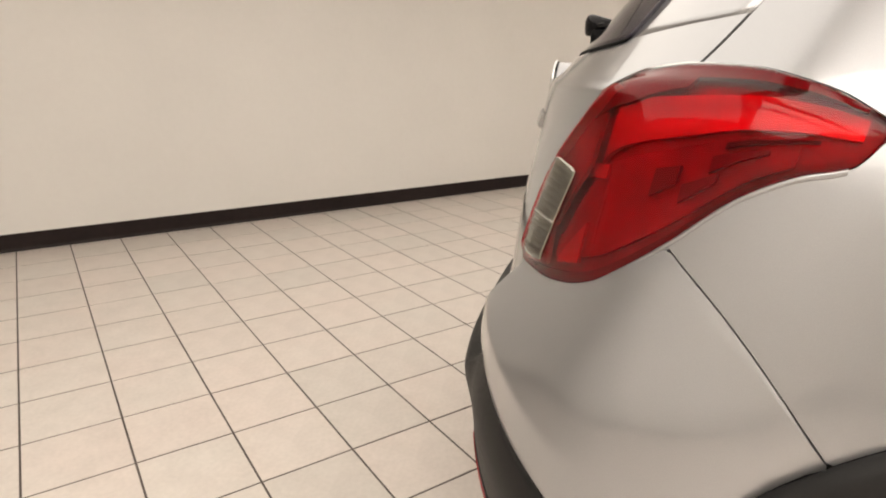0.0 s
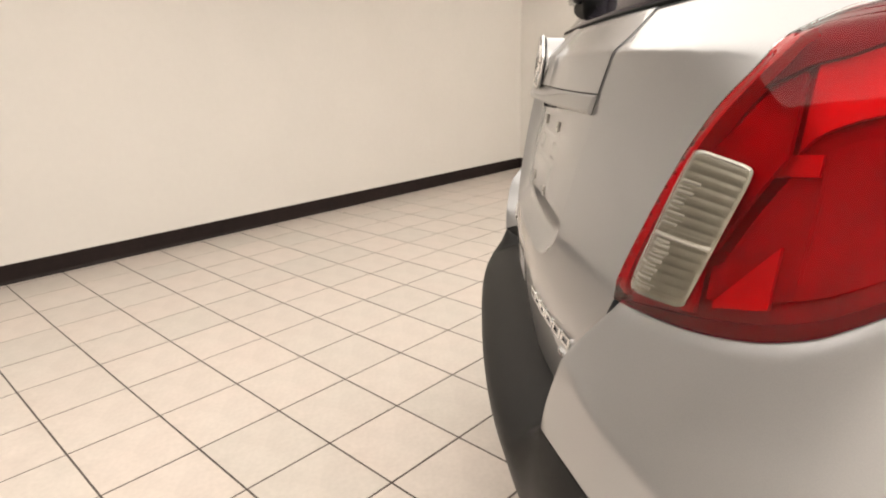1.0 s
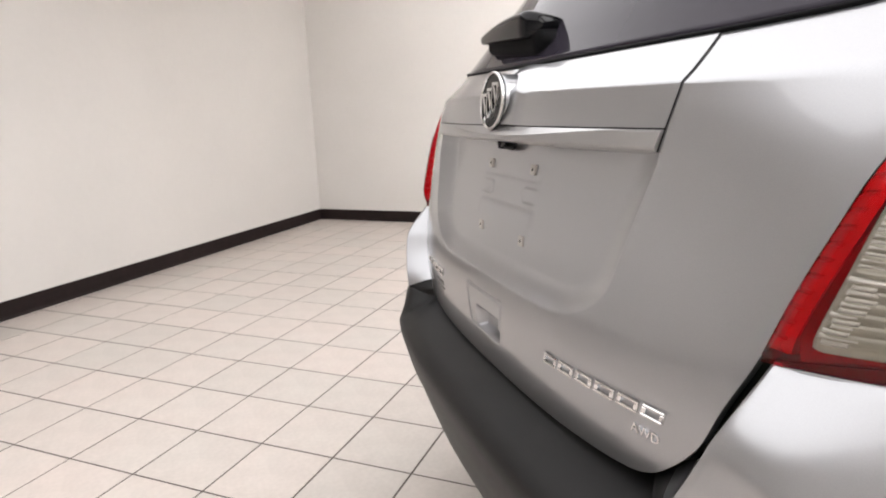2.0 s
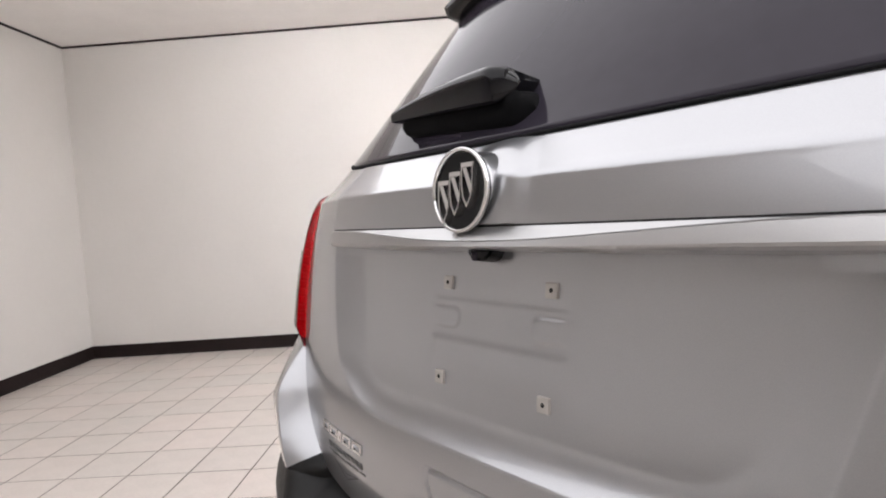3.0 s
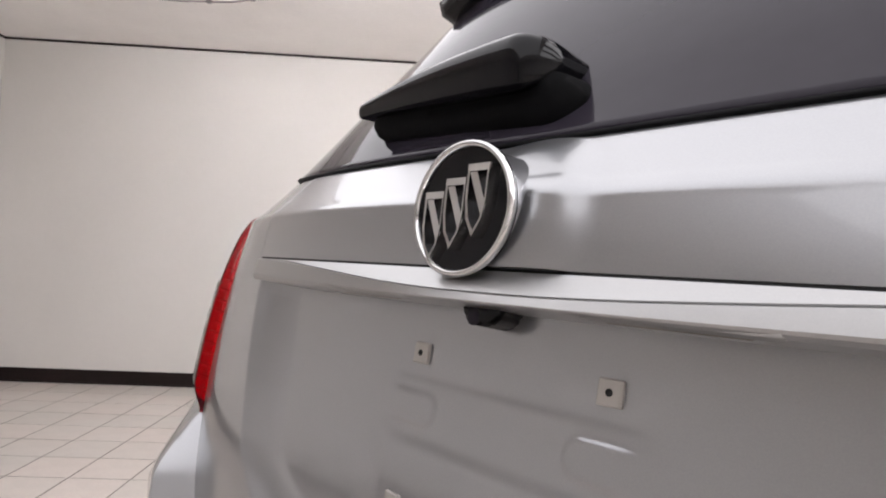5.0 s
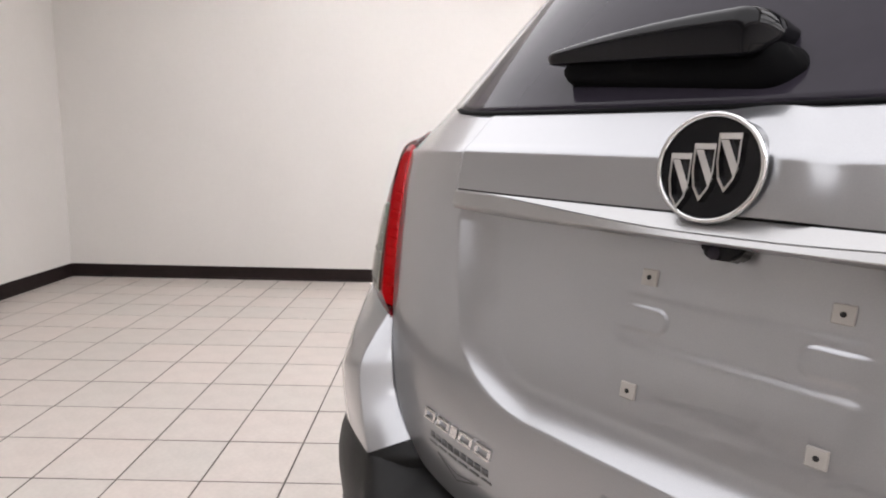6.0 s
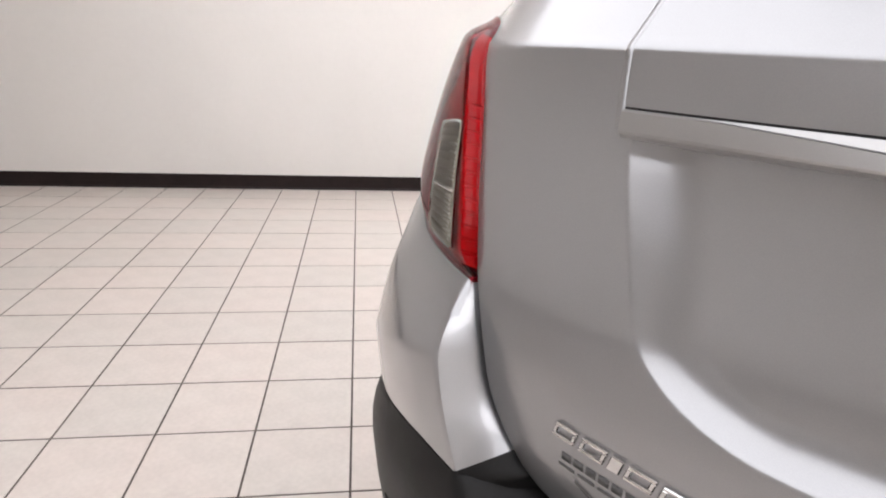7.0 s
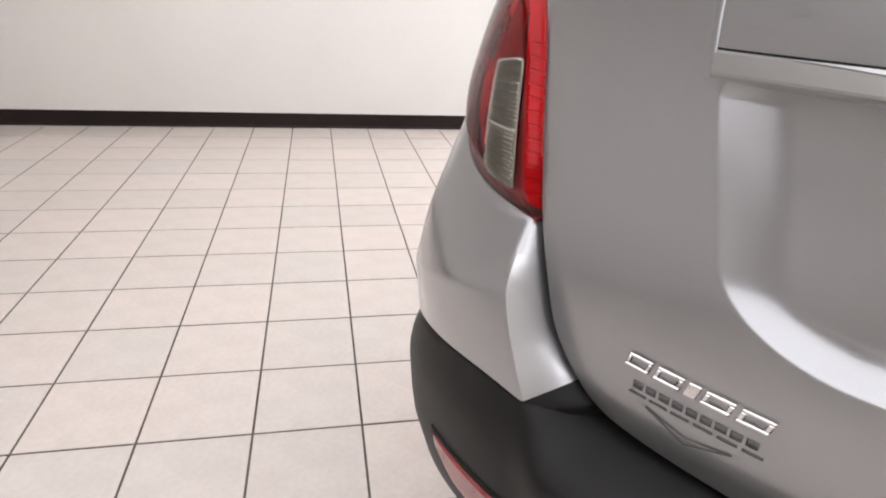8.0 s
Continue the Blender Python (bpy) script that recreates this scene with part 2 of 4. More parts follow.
def luminous_panel():
    """The wide soft light over the car: rows of glowing panes in a slim frame, hung a little below the ceiling.
    Its southward reach and strong far end are added to light car and ceiling.
    """
    root = new("luminous_panel")
    x0, x1, y0, y1, low = -1.20, 1.37, -4.05, 1.72, -0.180
    for xa, ya, xb, yb, mat, words in ((x0, y1 - 0.013, x1, y1, M_FIXTURE_EDGE, "grey metal edge"), (x0, y0, x1, y0 + 0.013, M_FIXTURE_EDGE, "grey metal edge"),
                                       (x0, y0 + 0.013, x0 + 0.013, y1 - 0.013, M_WHITE_METAL, "white metal edge"), (x1 - 0.013, y0 + 0.013, x1, y1 - 0.013, M_WHITE_METAL, "white metal edge")):
        b = bmesh.new()
        box(b, xa, ya, low - 0.010, xb, yb, low + 0.012, 0.002)
        part("frame", b, mat, root, words)
    for xa, ya, xb, yb, mat, words in ((x0 + 0.02, y1 - 0.010, x1 - 0.02, y1 - 0.004, M_END_GLOW, "glowing white end, added to brighten the ceiling"), (x0 + 0.02, y0 + 0.004, x1 - 0.02, y0 + 0.010, M_WHITE_METAL, "white metal side"),
                                       (x0 + 0.004, y0 + 0.02, x0 + 0.010, y1 - 0.02, M_WHITE_METAL, "white metal side"), (x1 - 0.010, y0 + 0.02, x1 - 0.004, y1 - 0.02, M_WHITE_METAL, "white metal side")):
        b = bmesh.new()
        box(b, xa, ya, low + 0.013, xb, yb, -0.0005)
        part("side", b, mat, root, words)
    rows, half = 10, (x1 - x0 - 0.026) / 2
    deep = (y1 - y0 - 0.026) / rows
    for i in range(2):
        for k in range(rows):
            b = bmesh.new()
            box(b, x0 + 0.014 + half * i, y0 + 0.014 + deep * k, low - 0.002, x0 + 0.012 + half * (i + 1), y0 + 0.012 + deep * (k + 1), low + 0.008)
            part("pane", b, M_SOFT, root, "glowing white pane")
    root.matrix_basis = pose(0, 0, CEIL)
    return tagged(root, "wide luminous ceiling panel with slim grey frame", "ceiling light")


luminous_panel()


def ceiling_cable():
    """A thin cable clipped along the ceiling, sagging a little between its clips."""
    root = new("ceiling_cable")
    way = [(-1.53, 2.645), (-1.15, 2.615), (-0.74, 2.630), (-0.42, 2.545), (-0.04, 2.385)]
    b = bmesh.new()
    rings = []
    for k in range(49):
        v = k / 48 * (len(way) - 1)
        i = min(int(v), len(way) - 2)
        f = v - i
        x, y = (way[i][q] + (way[i + 1][q] - way[i][q]) * f for q in (0, 1))
        z = -0.010 - 0.012 * math.sin(math.pi * f)
        rings.append([b.verts.new((x, y + 0.0065 * math.cos(math.pi * q / 3), z + 0.0065 * math.sin(math.pi * q / 3))) for q in range(6)])
    for r0, r1 in zip(rings, rings[1:]):
        for q in range(6):
            b.faces.new((r0[q], r0[(q + 1) % 6], r1[(q + 1) % 6], r1[q]))
    part("cable", b, M_FIXTURE_EDGE, root)
    for x, y in way[1:4]:
        b = bmesh.new()
        box(b, x - 0.018, y - 0.014, -0.022, x + 0.018, y + 0.014, -0.0005, 0.003)
        part("clip", b, M_FIXTURE_EDGE, root, "small grey clip")
    root.matrix_basis = pose(0, 0, CEIL)
    return tagged(root, "thin grey cable clipped along the white ceiling", "cable")


ceiling_cable()

# ---- the car: its skin ----
# Car axes: x to its right, y ahead, z up; s runs round the body from the middle of the tail.
car = new("car")
car.matrix_basis = pose(0.9003, -1.1138, 0.058, 0, 0, -50.17)
tagged(car, "silver metallic compact suv parked askew on tiles", "car")


def curve_at(tab, v):
    """A smooth curve through a short table of (x, y)."""
    n = len(tab)
    if v <= tab[0][0]:
        return tab[0][1]
    if v >= tab[-1][0]:
        return tab[-1][1]
    i = 0
    while tab[i + 1][0] < v:
        i += 1

    def slope(k):
        return (tab[k + 1][1] - tab[k][1]) / (tab[k + 1][0] - tab[k][0])

    def tangent(k):
        if k == 0:
            return slope(0)
        if k == n - 1:
            return slope(n - 2)
        a, b = slope(k - 1), slope(k)
        return 0 if a * b <= 0 else 2 * a * b / (a + b)

    h = tab[i + 1][0] - tab[i][0]
    t = (v - tab[i][0]) / h
    return (tab[i][1] * (1 + 2 * t) * (1 - t) ** 2 + h * tangent(i) * t * (1 - t) ** 2
            + tab[i + 1][1] * t * t * (3 - 2 * t) + h * tangent(i + 1) * t * t * (t - 1))


REAR = [(0.20, -0.07), (0.45, -0.11), (0.62, -0.152), (0.72, -0.165), (0.78, -0.167), (0.87, -0.160), (0.97, -0.147), (1.06, -0.131), (1.09, -0.125),
        (1.134, -0.1146), (1.139, -0.1134), (1.1445, -0.1085), (1.151, -0.1010), (1.19, -0.063), (1.2225, -0.035), (1.25, -0.013), (1.40, 0.106), (1.55, 0.228), (1.65, 0.325)]
HALF = [(0.20, 0.85), (0.45, 0.875), (0.60, 0.885), (0.75, 0.887), (0.87, 0.875), (1.03, 0.852), (1.12, 0.83), (1.2, 0.80), (1.4, 0.715), (1.6, 0.62), (1.65, 0.59)]
ROUND, DEEP = 2.7, 0.5


def plan(th, z):
    w, y = curve_at(HALF, z), curve_at(REAR, z)
    if th <= math.pi / 2:
        return w * math.sin(th) ** (2 / ROUND), y + DEEP - DEEP * max(0.0, math.cos(th)) ** (2 / ROUND)
    return w, y + DEEP + (th - math.pi / 2)


ARC = [(0.0, 0.0)]
last = plan(0, 0.85)
for k in range(1, 601):
    here = plan(math.pi / 2 * k / 600, 0.85)
    ARC.append((ARC[-1][0] + math.dist(last, here), math.pi / 2 * k / 600))
    last = here
ARC_S, ARC_T = np.array([a for a, b in ARC]), np.array([b for a, b in ARC])
S_SIDE = float(ARC_S[-1])


def skin(s, z):
    a = abs(s)
    th = math.pi / 2 + (a - S_SIDE) if a >= S_SIDE else float(np.interp(a, ARC_S, ARC_T))
    x, y = plan(th, z)
    return Vector((math.copysign(x, s), y, z))


def normal(s, z):
    h = 0.004
    n = (skin(s + h, z) - skin(s - h, z)).cross(skin(s, z + h) - skin(s, z - h))
    return n.normalized()


def on_skin(s, z, off=0.0):
    return skin(s, z) + normal(s, z) * off


def smooth01(v):
    v = min(1.0, max(0.0, v))
    return v * v * (3 - 2 * v)


def sheet(points, inward, rim=0.012):
    """A bmesh from a grid of points (rows of columns), its border folded back by rim along inward(point index)."""
    b = bmesh.new()
    rows, cols = len(points), len(points[0])
    vs = [[b.verts.new(p) for p in row] for row in points]
    for i in range(rows - 1):
        for j in range(cols - 1):
            quad = [vs[i][j], vs[i][j + 1], vs[i + 1][j + 1], vs[i + 1][j]]
            try:
                b.faces.new(quad)
            except ValueError:
                pass
    if rim:
        border = [(0, j) for j in range(cols)] + [(i, cols - 1) for i in range(1, rows)] + [(rows - 1, j) for j in range(cols - 2, -1, -1)] + [(i, 0) for i in range(rows - 2, 0, -1)]
        back = [b.verts.new(vs[i][j].co + inward(i, j) * rim) for i, j in border]
        n = len(border)
        for k in range(n):
            i, j = border[k]
            p, q = border[(k + 1) % n]
            b.faces.new((vs[i][j], vs[p][q], back[(k + 1) % n], back[k]))
    return b


def column_sheet(columns, low, high, count, off, rim=0.012, side=1, rows=None):
    """A panel of the skin: for each s a column from low(s) to high(s), lifted by off(s, z). side -1 mirrors it."""
    pts, inner = [], []
    for k in range(count + 1):
        v = k / count
        row, nrow = [], []
        for s in columns:
            z = low(s) + (high(s) - low(s)) * v
            row.append(on_skin(side * s, z, off(s, z)))
            nrow.append(-normal(side * s, z))
        pts.append(row)
        inner.append(nrow)
    return sheet(pts, lambda i, j: inner[i][j], rim)


def spread(a, b, n):
    return [a + (b - a) * k / n for k in range(n + 1)]


# outlines in (s, z)
GATE_LOW = [(0.0, 0.655), (0.20, 0.657), (0.30, 0.661), (0.37, 0.666), (0.41, 0.672), (0.44, 0.684), (0.475, 0.714), (0.505, 0.752), (0.528, 0.802), (0.563, 0.872),
            (0.587, 0.935), (0.608, 0.987), (0.635, 1.048), (0.660, 1.086), (0.690, 1.120), (0.716, 1.151), (0.745, 1.167), (0.79, 1.175), (0.815, 1.178)]
WINDOW_LOW = [(0.0, 1.188), (0.15, 1.189), (0.42, 1.194), (0.55, 1.201), (0.60, 1.206), (0.615, 1.209)]
LAMP_LOW = [(0.566, 0.869), (0.62, 0.873), (0.668, 0.877), (0.737, 0.889), (0.790, 0.908), (0.824, 0.931), (0.883, 0.981), (0.947, 1.045), (0.991, 1.070), (1.035, 1.084), (1.056, 1.116)]
LAMP_HIGH = [(0.566, 0.877), (0.588, 0.938), (0.610, 0.990), (0.637, 1.048), (0.662, 1.087), (0.692, 1.121), (0.718, 1.152), (0.748, 1.168), (0.812, 1.176), (0.885, 1.173), (0.96, 1.159), (1.025, 1.139), (1.056, 1.122)]
SEAM = [(0.883, 0.981), (0.971, 0.913), (1.081, 0.798), (1.12, 0.75)]


def table(tab):
    return lambda s: curve_at(tab, abs(s))


gate_low, window_low, lamp_low, lamp_high, seam = table(GATE_LOW), table(WINDOW_LOW), table(LAMP_LOW), table(LAMP_HIGH), table(SEAM)
ARCH_REAR, ARCH_FRONT, ARCH_Z, ARCH_R = 1.425, 3.98, 0.35, 0.545


def arch(s, r=ARCH_R):
    best = 0.0
    for c in (ARCH_REAR, ARCH_FRONT):
        if abs(s - c) < r:
            best = max(best, ARCH_Z + math.sqrt(r * r - (s - c) ** 2))
    return best


# ---- tailgate: pocket for the plate, shelf under the window, grip ----
def pocket(s, z):
    a = abs(s) - (min(z, 1.05) - 0.93) * 0.35 - (0.014 if s > 0 else 0.0)
    dx, dz = (a - 0.236) / 1.6, (0.904 - z)
    out = math.hypot(max(dx, 0), max(dz, 0)) - 0.036
    return (1 - min(1.0, max(0.0, out / 0.040)) ** 1.7) * (1 - smooth01((z - 1.070) / 0.018))


def gate_off(s, z):
    a = abs(s)
    off = -(0.024 + 0.006 * smooth01((z - 0.90) / 0.12)) * pocket(s, z)
    # step and pads pressed into the pocket floor
    wide = 1 - smooth01((a - 0.104) / 0.020)
    off += 0.0024 * wide * (1 - smooth01((z - 0.949) / 0.011)) * smooth01((z - 0.895) / 0.045)
    off -= 0.0010 * wide * smooth01((z - 1.000) / 0.005) * (1 - smooth01((z - 1.006) / 0.016))
    pad = smooth01((a - 0.058) / 0.006) * (1 - smooth01((a - 0.095) / 0.035))
    edge = math.hypot(min(0, a - 0.074), z - 0.9795) if a < 0.074 else abs(z - 0.9795)
    off += 0.0019 * pad * (1 - smooth01((edge - 0.011) / 0.0035))
    # grip recess and the joint round the grip
    c = s + 0.006
    off -= 0.022 * (1 - smooth01((abs(c - 0.014) - 0.044) / 0.009)) * smooth01((z - 0.712) / 0.008) * (1 - smooth01((z - 0.744) / 0.016))
    half = 0.080 - 0.28 * max(0, 0.775 - z)
    groove = min(abs(abs(c) - half) if 0.716 < z < 0.792 else 1, abs(z - 0.792) if abs(c) < half else 1, abs(z - 0.716) if abs(c) < half else 1)
    off -= 0.004 * (1 - smooth01((groove - 0.0012) / 0.0025))
    return off


cols = spread(0, 0.43, 190)
for i in range(len(GATE_LOW) - 1):
    s0, s1 = max(GATE_LOW[i][0], 0.43), GATE_LOW[i + 1][0]
    if s1 > 0.431:
        cols += [c for c in spread(s0, s1, 5)[1:]]
gate_cols = [-c for c in reversed(cols[1:])] + cols


def gate_high(s):
    return window_low(s) if abs(s) < 0.615 else 1.209 + (abs(s) - 0.615) * 0.12


gate = part("tailgate", column_sheet(gate_cols, gate_low, gate_high, 250, gate_off, 0.016), M_PAINT, car, "silver tailgate with a recessed plate pocket", sharp=55)

# near-black shell added behind all gaps, its colour standing in for their shade
bm = bmesh.new()
rings = []
for z in (0.26, 0.35, 0.5, 0.6, 0.7, 0.8, 0.9, 1.0, 1.08, 1.14, 1.19, 1.25, 1.4, 1.58):
    rings.append([bm.verts.new(on_skin(s, z, -0.045 if z < 1.1 else -0.03)) for s in spread(-1.5, 1.5, 90)])
for a, b in zip(rings, rings[1:]):
    for j in range(90):
        bm.faces.new((a[j], a[j + 1], b[j + 1], b[j]))
part("inner_shell", bm, M_CAVITY, car, "near-black shell added behind the panels to darken the gaps")


# upper trim panel under the window
def panel_off(s, z):
    # a slight swelling round the emblem
    r = math.hypot(s * 0.95, z - 1.120)
    return 0.0018 + 0.006 * (1 - smooth01((r - 0.050) / 0.030))


def panel_end(z):
    """The slanting end of the trim panel and the strip below it."""
    return 0.4105 + 0.29 * (min(z, 1.145) - 1.0625) + 0.10 * max(0.0, z - 1.145)


def trim_panel_sheet():
    pts, inner = [], []
    for k in range(56):
        row, nrow = [], []
        for q in spread(-1, 1, 150):
            top = window_low(0.42 * q) - 0.002
            z = 1.0895 + (top - 1.0895) * k / 55
            p = q * panel_end(z)
            row.append(on_skin(p, z, panel_off(p, z)))
            nrow.append(-normal(p, z))
        pts.append(row)
        inner.append(nrow)
    return sheet(pts, lambda i, j: inner[i][j], 0.006)


part("trim_panel", trim_panel_sheet(), M_PAINT, gate, "silver panel carrying the emblem", sharp=40)

# a dark joint beside the panel's right end, a raised edge beside its left end
bm = bmesh.new()
last = None
for z in spread(1.0625, 1.1915, 30):
    e = panel_end(z)
    pair = [bm.verts.new(on_skin(e + d, z, 0.0012)) for d in (-0.002, 0.0024)]
    if last:
        bm.faces.new((last[0], pair[0], pair[1], last[1]))
    last = pair
part("panel_joint", bm, M_CAVITY, gate, "dark joint beside the panel")
bm = bmesh.new()
last = None
for z in spread(1.0635, 1.1900, 32):
    e = panel_end(z)
    pair = [bm.verts.new(on_skin(-(e + d), z, o)) for d, o in ((0.0000, 0.0002), (0.0014, 0.0018), (0.0036, 0.0024), (0.0060, 0.0016), (0.0110, -0.0003))]
    if last:
        for k in range(4):
            bm.faces.new((last[k], pair[k], pair[k + 1], last[k + 1]))
    last = pair
part("raised_edge", bm, M_PAINT, gate)
bm = bmesh.new()
last = None
for q in spread(-1, 1, 60):
    pair = [bm.verts.new(on_skin(q * panel_end(z), z, 0.0012)) for z in (1.0860, 1.0905)]
    if last:
        bm.faces.new((last[0], pair[0], pair[1], last[1]))
    last = pair
part("panel_joint", bm, M_CAVITY, gate, "dark joint under the panel")


# bright strip with an overhanging lip
def strip_sheet():
    """An upper facet that narrows to both ends, a fine crease, and a plain lower face."""
    pts, inner = [[] for k in range(19)], [[] for k in range(19)]
    for q in spread(-1, 1, 130):
        fall = 1 - smooth01((abs(q) - 0.05) / 0.85)
        brk = 1.0855 - 0.0155 * fall
        lift = 0.0035 + 0.010 * fall * (1.0872 - brk) / 0.0172
        high, low = brk + 0.0008, brk - 0.0008
        column = [(1.0872 + (high - 1.0872) * k / 8, 0.003 + lift * (1.0872 - high) / (1.0872 - brk) * k / 8) for k in range(9)]
        column.append((brk, 0.0014 + lift))
        column += [(low + (1.0625 - low) * k / 8, 0.003 + lift + 0.0025 * k / 8 - (0.0012 * (k - 6) ** 2 if k > 6 else 0)) for k in range(9)]
        for k, (z, off) in enumerate(column):
            s = q * panel_end(z)
            pts[k].append(on_skin(s, z, off))
            inner[k].append(-normal(s, z))
    return sheet(pts, lambda i, j: inner[i][j], 0.052)


part("trim_strip", strip_sheet(), M_TRIM, gate, "bright silver strip over the plate pocket", sharp=12)


# rear window
def glass_high(s):
    return 1.56


win_cols = spread(-0.612, 0.612, 80)
bm = column_sheet(win_cols, lambda s: window_low(s) + 0.0025, glass_high, 40, lambda s, z: 0.004 - 0.002, 0.008)
part("rear_window", bm, M_GLASS, gate, "dark tinted rear window")
bm = bmesh.new()
seal_prev = None
for s in win_cols:
    ring = [bm.verts.new(on_skin(s, window_low(s) + dz, o)) for dz, o in ((-0.0030, -0.004), (-0.0022, 0.0040), (0.0012, 0.0042), (0.0036, 0.0015))]
    if seal_prev:
        for k in range(3):
            bm.faces.new((seal_prev[k], ring[k], ring[k + 1], seal_prev[k + 1]))
    seal_prev = ring
part("window_seal", bm, M_RUBBER, gate, "black rubber seal")


def pillar(side):
    """The painted flank of the tailgate beside the window, up to the roof."""
    pts, inner = [], []
    for k in range(31):
        row, nrow = [], []
        for j in range(9):
            s = 0.615 + (0.815 - 0.615) * j / 8
            z = 1.209 + (s - 0.615) * 0.12 * (1 - k / 30) + 0.36 * k / 30
            row.append(on_skin(side * s, z, 0.0))
            nrow.append(-normal(side * s, z))
        pts.append(row)
        inner.append(nrow)
    return part("window_pillar", sheet(pts, lambda i, j: inner[i][j], 0.012), M_PAINT, gate)


pillar(1)
pillar(-1)

# ---- bumper ----
RIDGE = [(0.676, 0.495), (0.744, 0.526), (0.795, 0.549), (0.84, 0.567), (0.872, 0.578)]      # z, s
RIDGE_OUT = [(0.676, 0.060), (0.744, 0.056), (0.790, 0.051), (0.797, 0.0485), (0.84, 0.023), (0.872, 0.002)]
GATE_EDGE = [(0.676, 0.423), (0.684, 0.440), (0.714, 0.475), (0.752, 0.505), (0.802, 0.528), (0.872, 0.563)]  # z, s
BLACK_TOP = [(0.49, 0.676), (0.55, 0.674), (0.60, 0.668), (0.68, 0.653), (0.75, 0.637), (0.80, 0.622), (0.9, 0.56)]
black_top = table(BLACK_TOP)


def corner_low(s):
    return max(black_top(s), arch(s))


def corner_fade(s):
    return 1 - smooth01((abs(s) - 0.80) / 0.27)


def bumper_corner(side):
    """The painted bumper corner: an outer face and, past a ridge, a narrow face turned to the tailgate."""
    pts, inner = [], []
    rows = 44
    for k in range(rows + 1):
        v = k / rows
        row, nrow = [], []
        zr = 0.676 + (0.872 - 0.676) * v
        r, o = curve_at(RIDGE, zr), curve_at(RIDGE_OUT, zr)
        z_in = zr + 0.019 * (1 - v)
        g = min(curve_at(GATE_EDGE, z_in) + 0.008, r - 0.003)
        for f, oo in ((0.0, -0.035), (0.0, -0.016), (0.35, -0.016 + (o + 0.016) * 0.42), (0.7, -0.016 + (o + 0.016) * 0.76), (0.94, o - 0.0015)):
            zf = z_in + (zr - z_in) * f
            row.append(on_skin(side * (g + (r - g) * f), zf, oo))
            nrow.append(-normal(side * (g + (r - g) * f), zf))
        for j in range(41):
            w = j / 40
            s = r + 0.002 + (1.09 - r) * w ** 1.15
            hi = lamp_low(s) - 0.0022 if s < 0.883 else seam(s) - 0.0026
            lo = min(corner_low(s), hi - 0.004)
            blend = 1 - smooth01(j / 6)
            z = (lo + (hi - lo) * v) * (1 - blend) + zr * blend
            fade = corner_fade(s)
            fold = 0.58 - 0.27 * smooth01((s - 0.52) / 0.30)
            base = 0.058 - (0.053 + 0.0045 * smooth01((s - 0.84) / 0.05)) * max(0.0, (v - fold) / (1 - fold))
            near = smooth01((s - r) / 0.10)
            off = (o * (1 - near) + base * near) * fade
            row.append(on_skin(side * s, z, off - 0.0012 * smooth01((v - 0.96) / 0.04)))
            nrow.append(-normal(side * s, z))
        pts.append(row)
        inner.append(nrow)
    return sheet(pts, lambda i, j: inner[i][j], 0.012)


part("bumper_corner", bumper_corner(1), M_PAINT, car, "silver bumper corner with a sharp ridge", sharp=38)
part("bumper_corner", bumper_corner(-1), M_PAINT, car, "silver bumper corner with a sharp ridge", sharp=38)


def black_bumper():
    """The unpainted lower bumper, with a sloping step below the tailgate."""
    pts, inner = [], []
    cs = spread(-1.02, 1.02, 170)
    # lift and drop of the step in the middle; lift past the painted corner and drop there
    prof = [(-0.040, -0.006, -0.09, 0.0), (-0.014, -0.010, -0.004, 0.0), (0.020, -0.016, 0.001, -0.001), (0.060, -0.024, 0.006, -0.010), (0.092, -0.031, 0.015, -0.027), (0.101, -0.042, 0.025, -0.052),
            (0.1035, -0.062, 0.0315, -0.078), (0.102, -0.120, 0.038, -0.120), (0.098, -0.150, 0.043, -0.160), (0.094, -0.20, 0.045, -0.21), (0.080, -0.28, 0.036, -0.29), (0.01, -0.39, -0.03, -0.39)]
    for o, dz, oc, dc in prof:
        row, nrow = [], []
        for s in cs:
            a = abs(s)
            corner = smooth01((a - 0.425) / 0.07)
            z_top = 0.660 * (1 - corner) + (black_top(s) - 0.003) * corner
            lift = o * (1 - corner) + (0.058 + oc) * corner
            if lift > 0 and a > 0.5:
                lift *= corner_fade(s)
            z = max(0.26, z_top + dz * (1 - corner) + dc * corner)
            row.append(on_skin(s, z, lift))
            nrow.append(-normal(s, z))
        pts.append(row)
        inner.append(nrow)
    return sheet(pts, lambda i, j: inner[i][j], 0.01)


lower_bumper = part("lower_bumper", black_bumper(), M_BLACK, car, "textured black plastic lower bumper", sharp=50)


def corner_fillet(side):
    """The black plastic that rises between the painted corner and the tailgate."""
    pts, inner = [], []
    r, o = 0.495, 0.060
    for k in range(7):
        z_in = 0.655 + (0.695 - 0.655) * k / 6
        z_out = 0.655 + (0.676 - 0.655) * k / 6
        g = curve_at(GATE_EDGE, max(z_in, 0.676)) + 0.008
        row, nrow = [], []
        for f, oo in ((0.0, -0.040), (0.0, -0.017), (0.35, -0.017 + (o + 0.016) * 0.42), (0.7, -0.017 + (o + 0.016) * 0.76), (0.94, o - 0.003)):
            s, z = side * (g + (r - g) * f), z_in + (z_out - z_in) * f
            row.append(on_skin(s, z, oo))
            nrow.append(-normal(s, z))
        pts.append(row)
        inner.append(nrow)
    return part("corner_fillet", sheet(pts, lambda i, j: inner[i][j], 0.006), M_BLACK, lower_bumper, sharp=50)


corner_fillet(1)
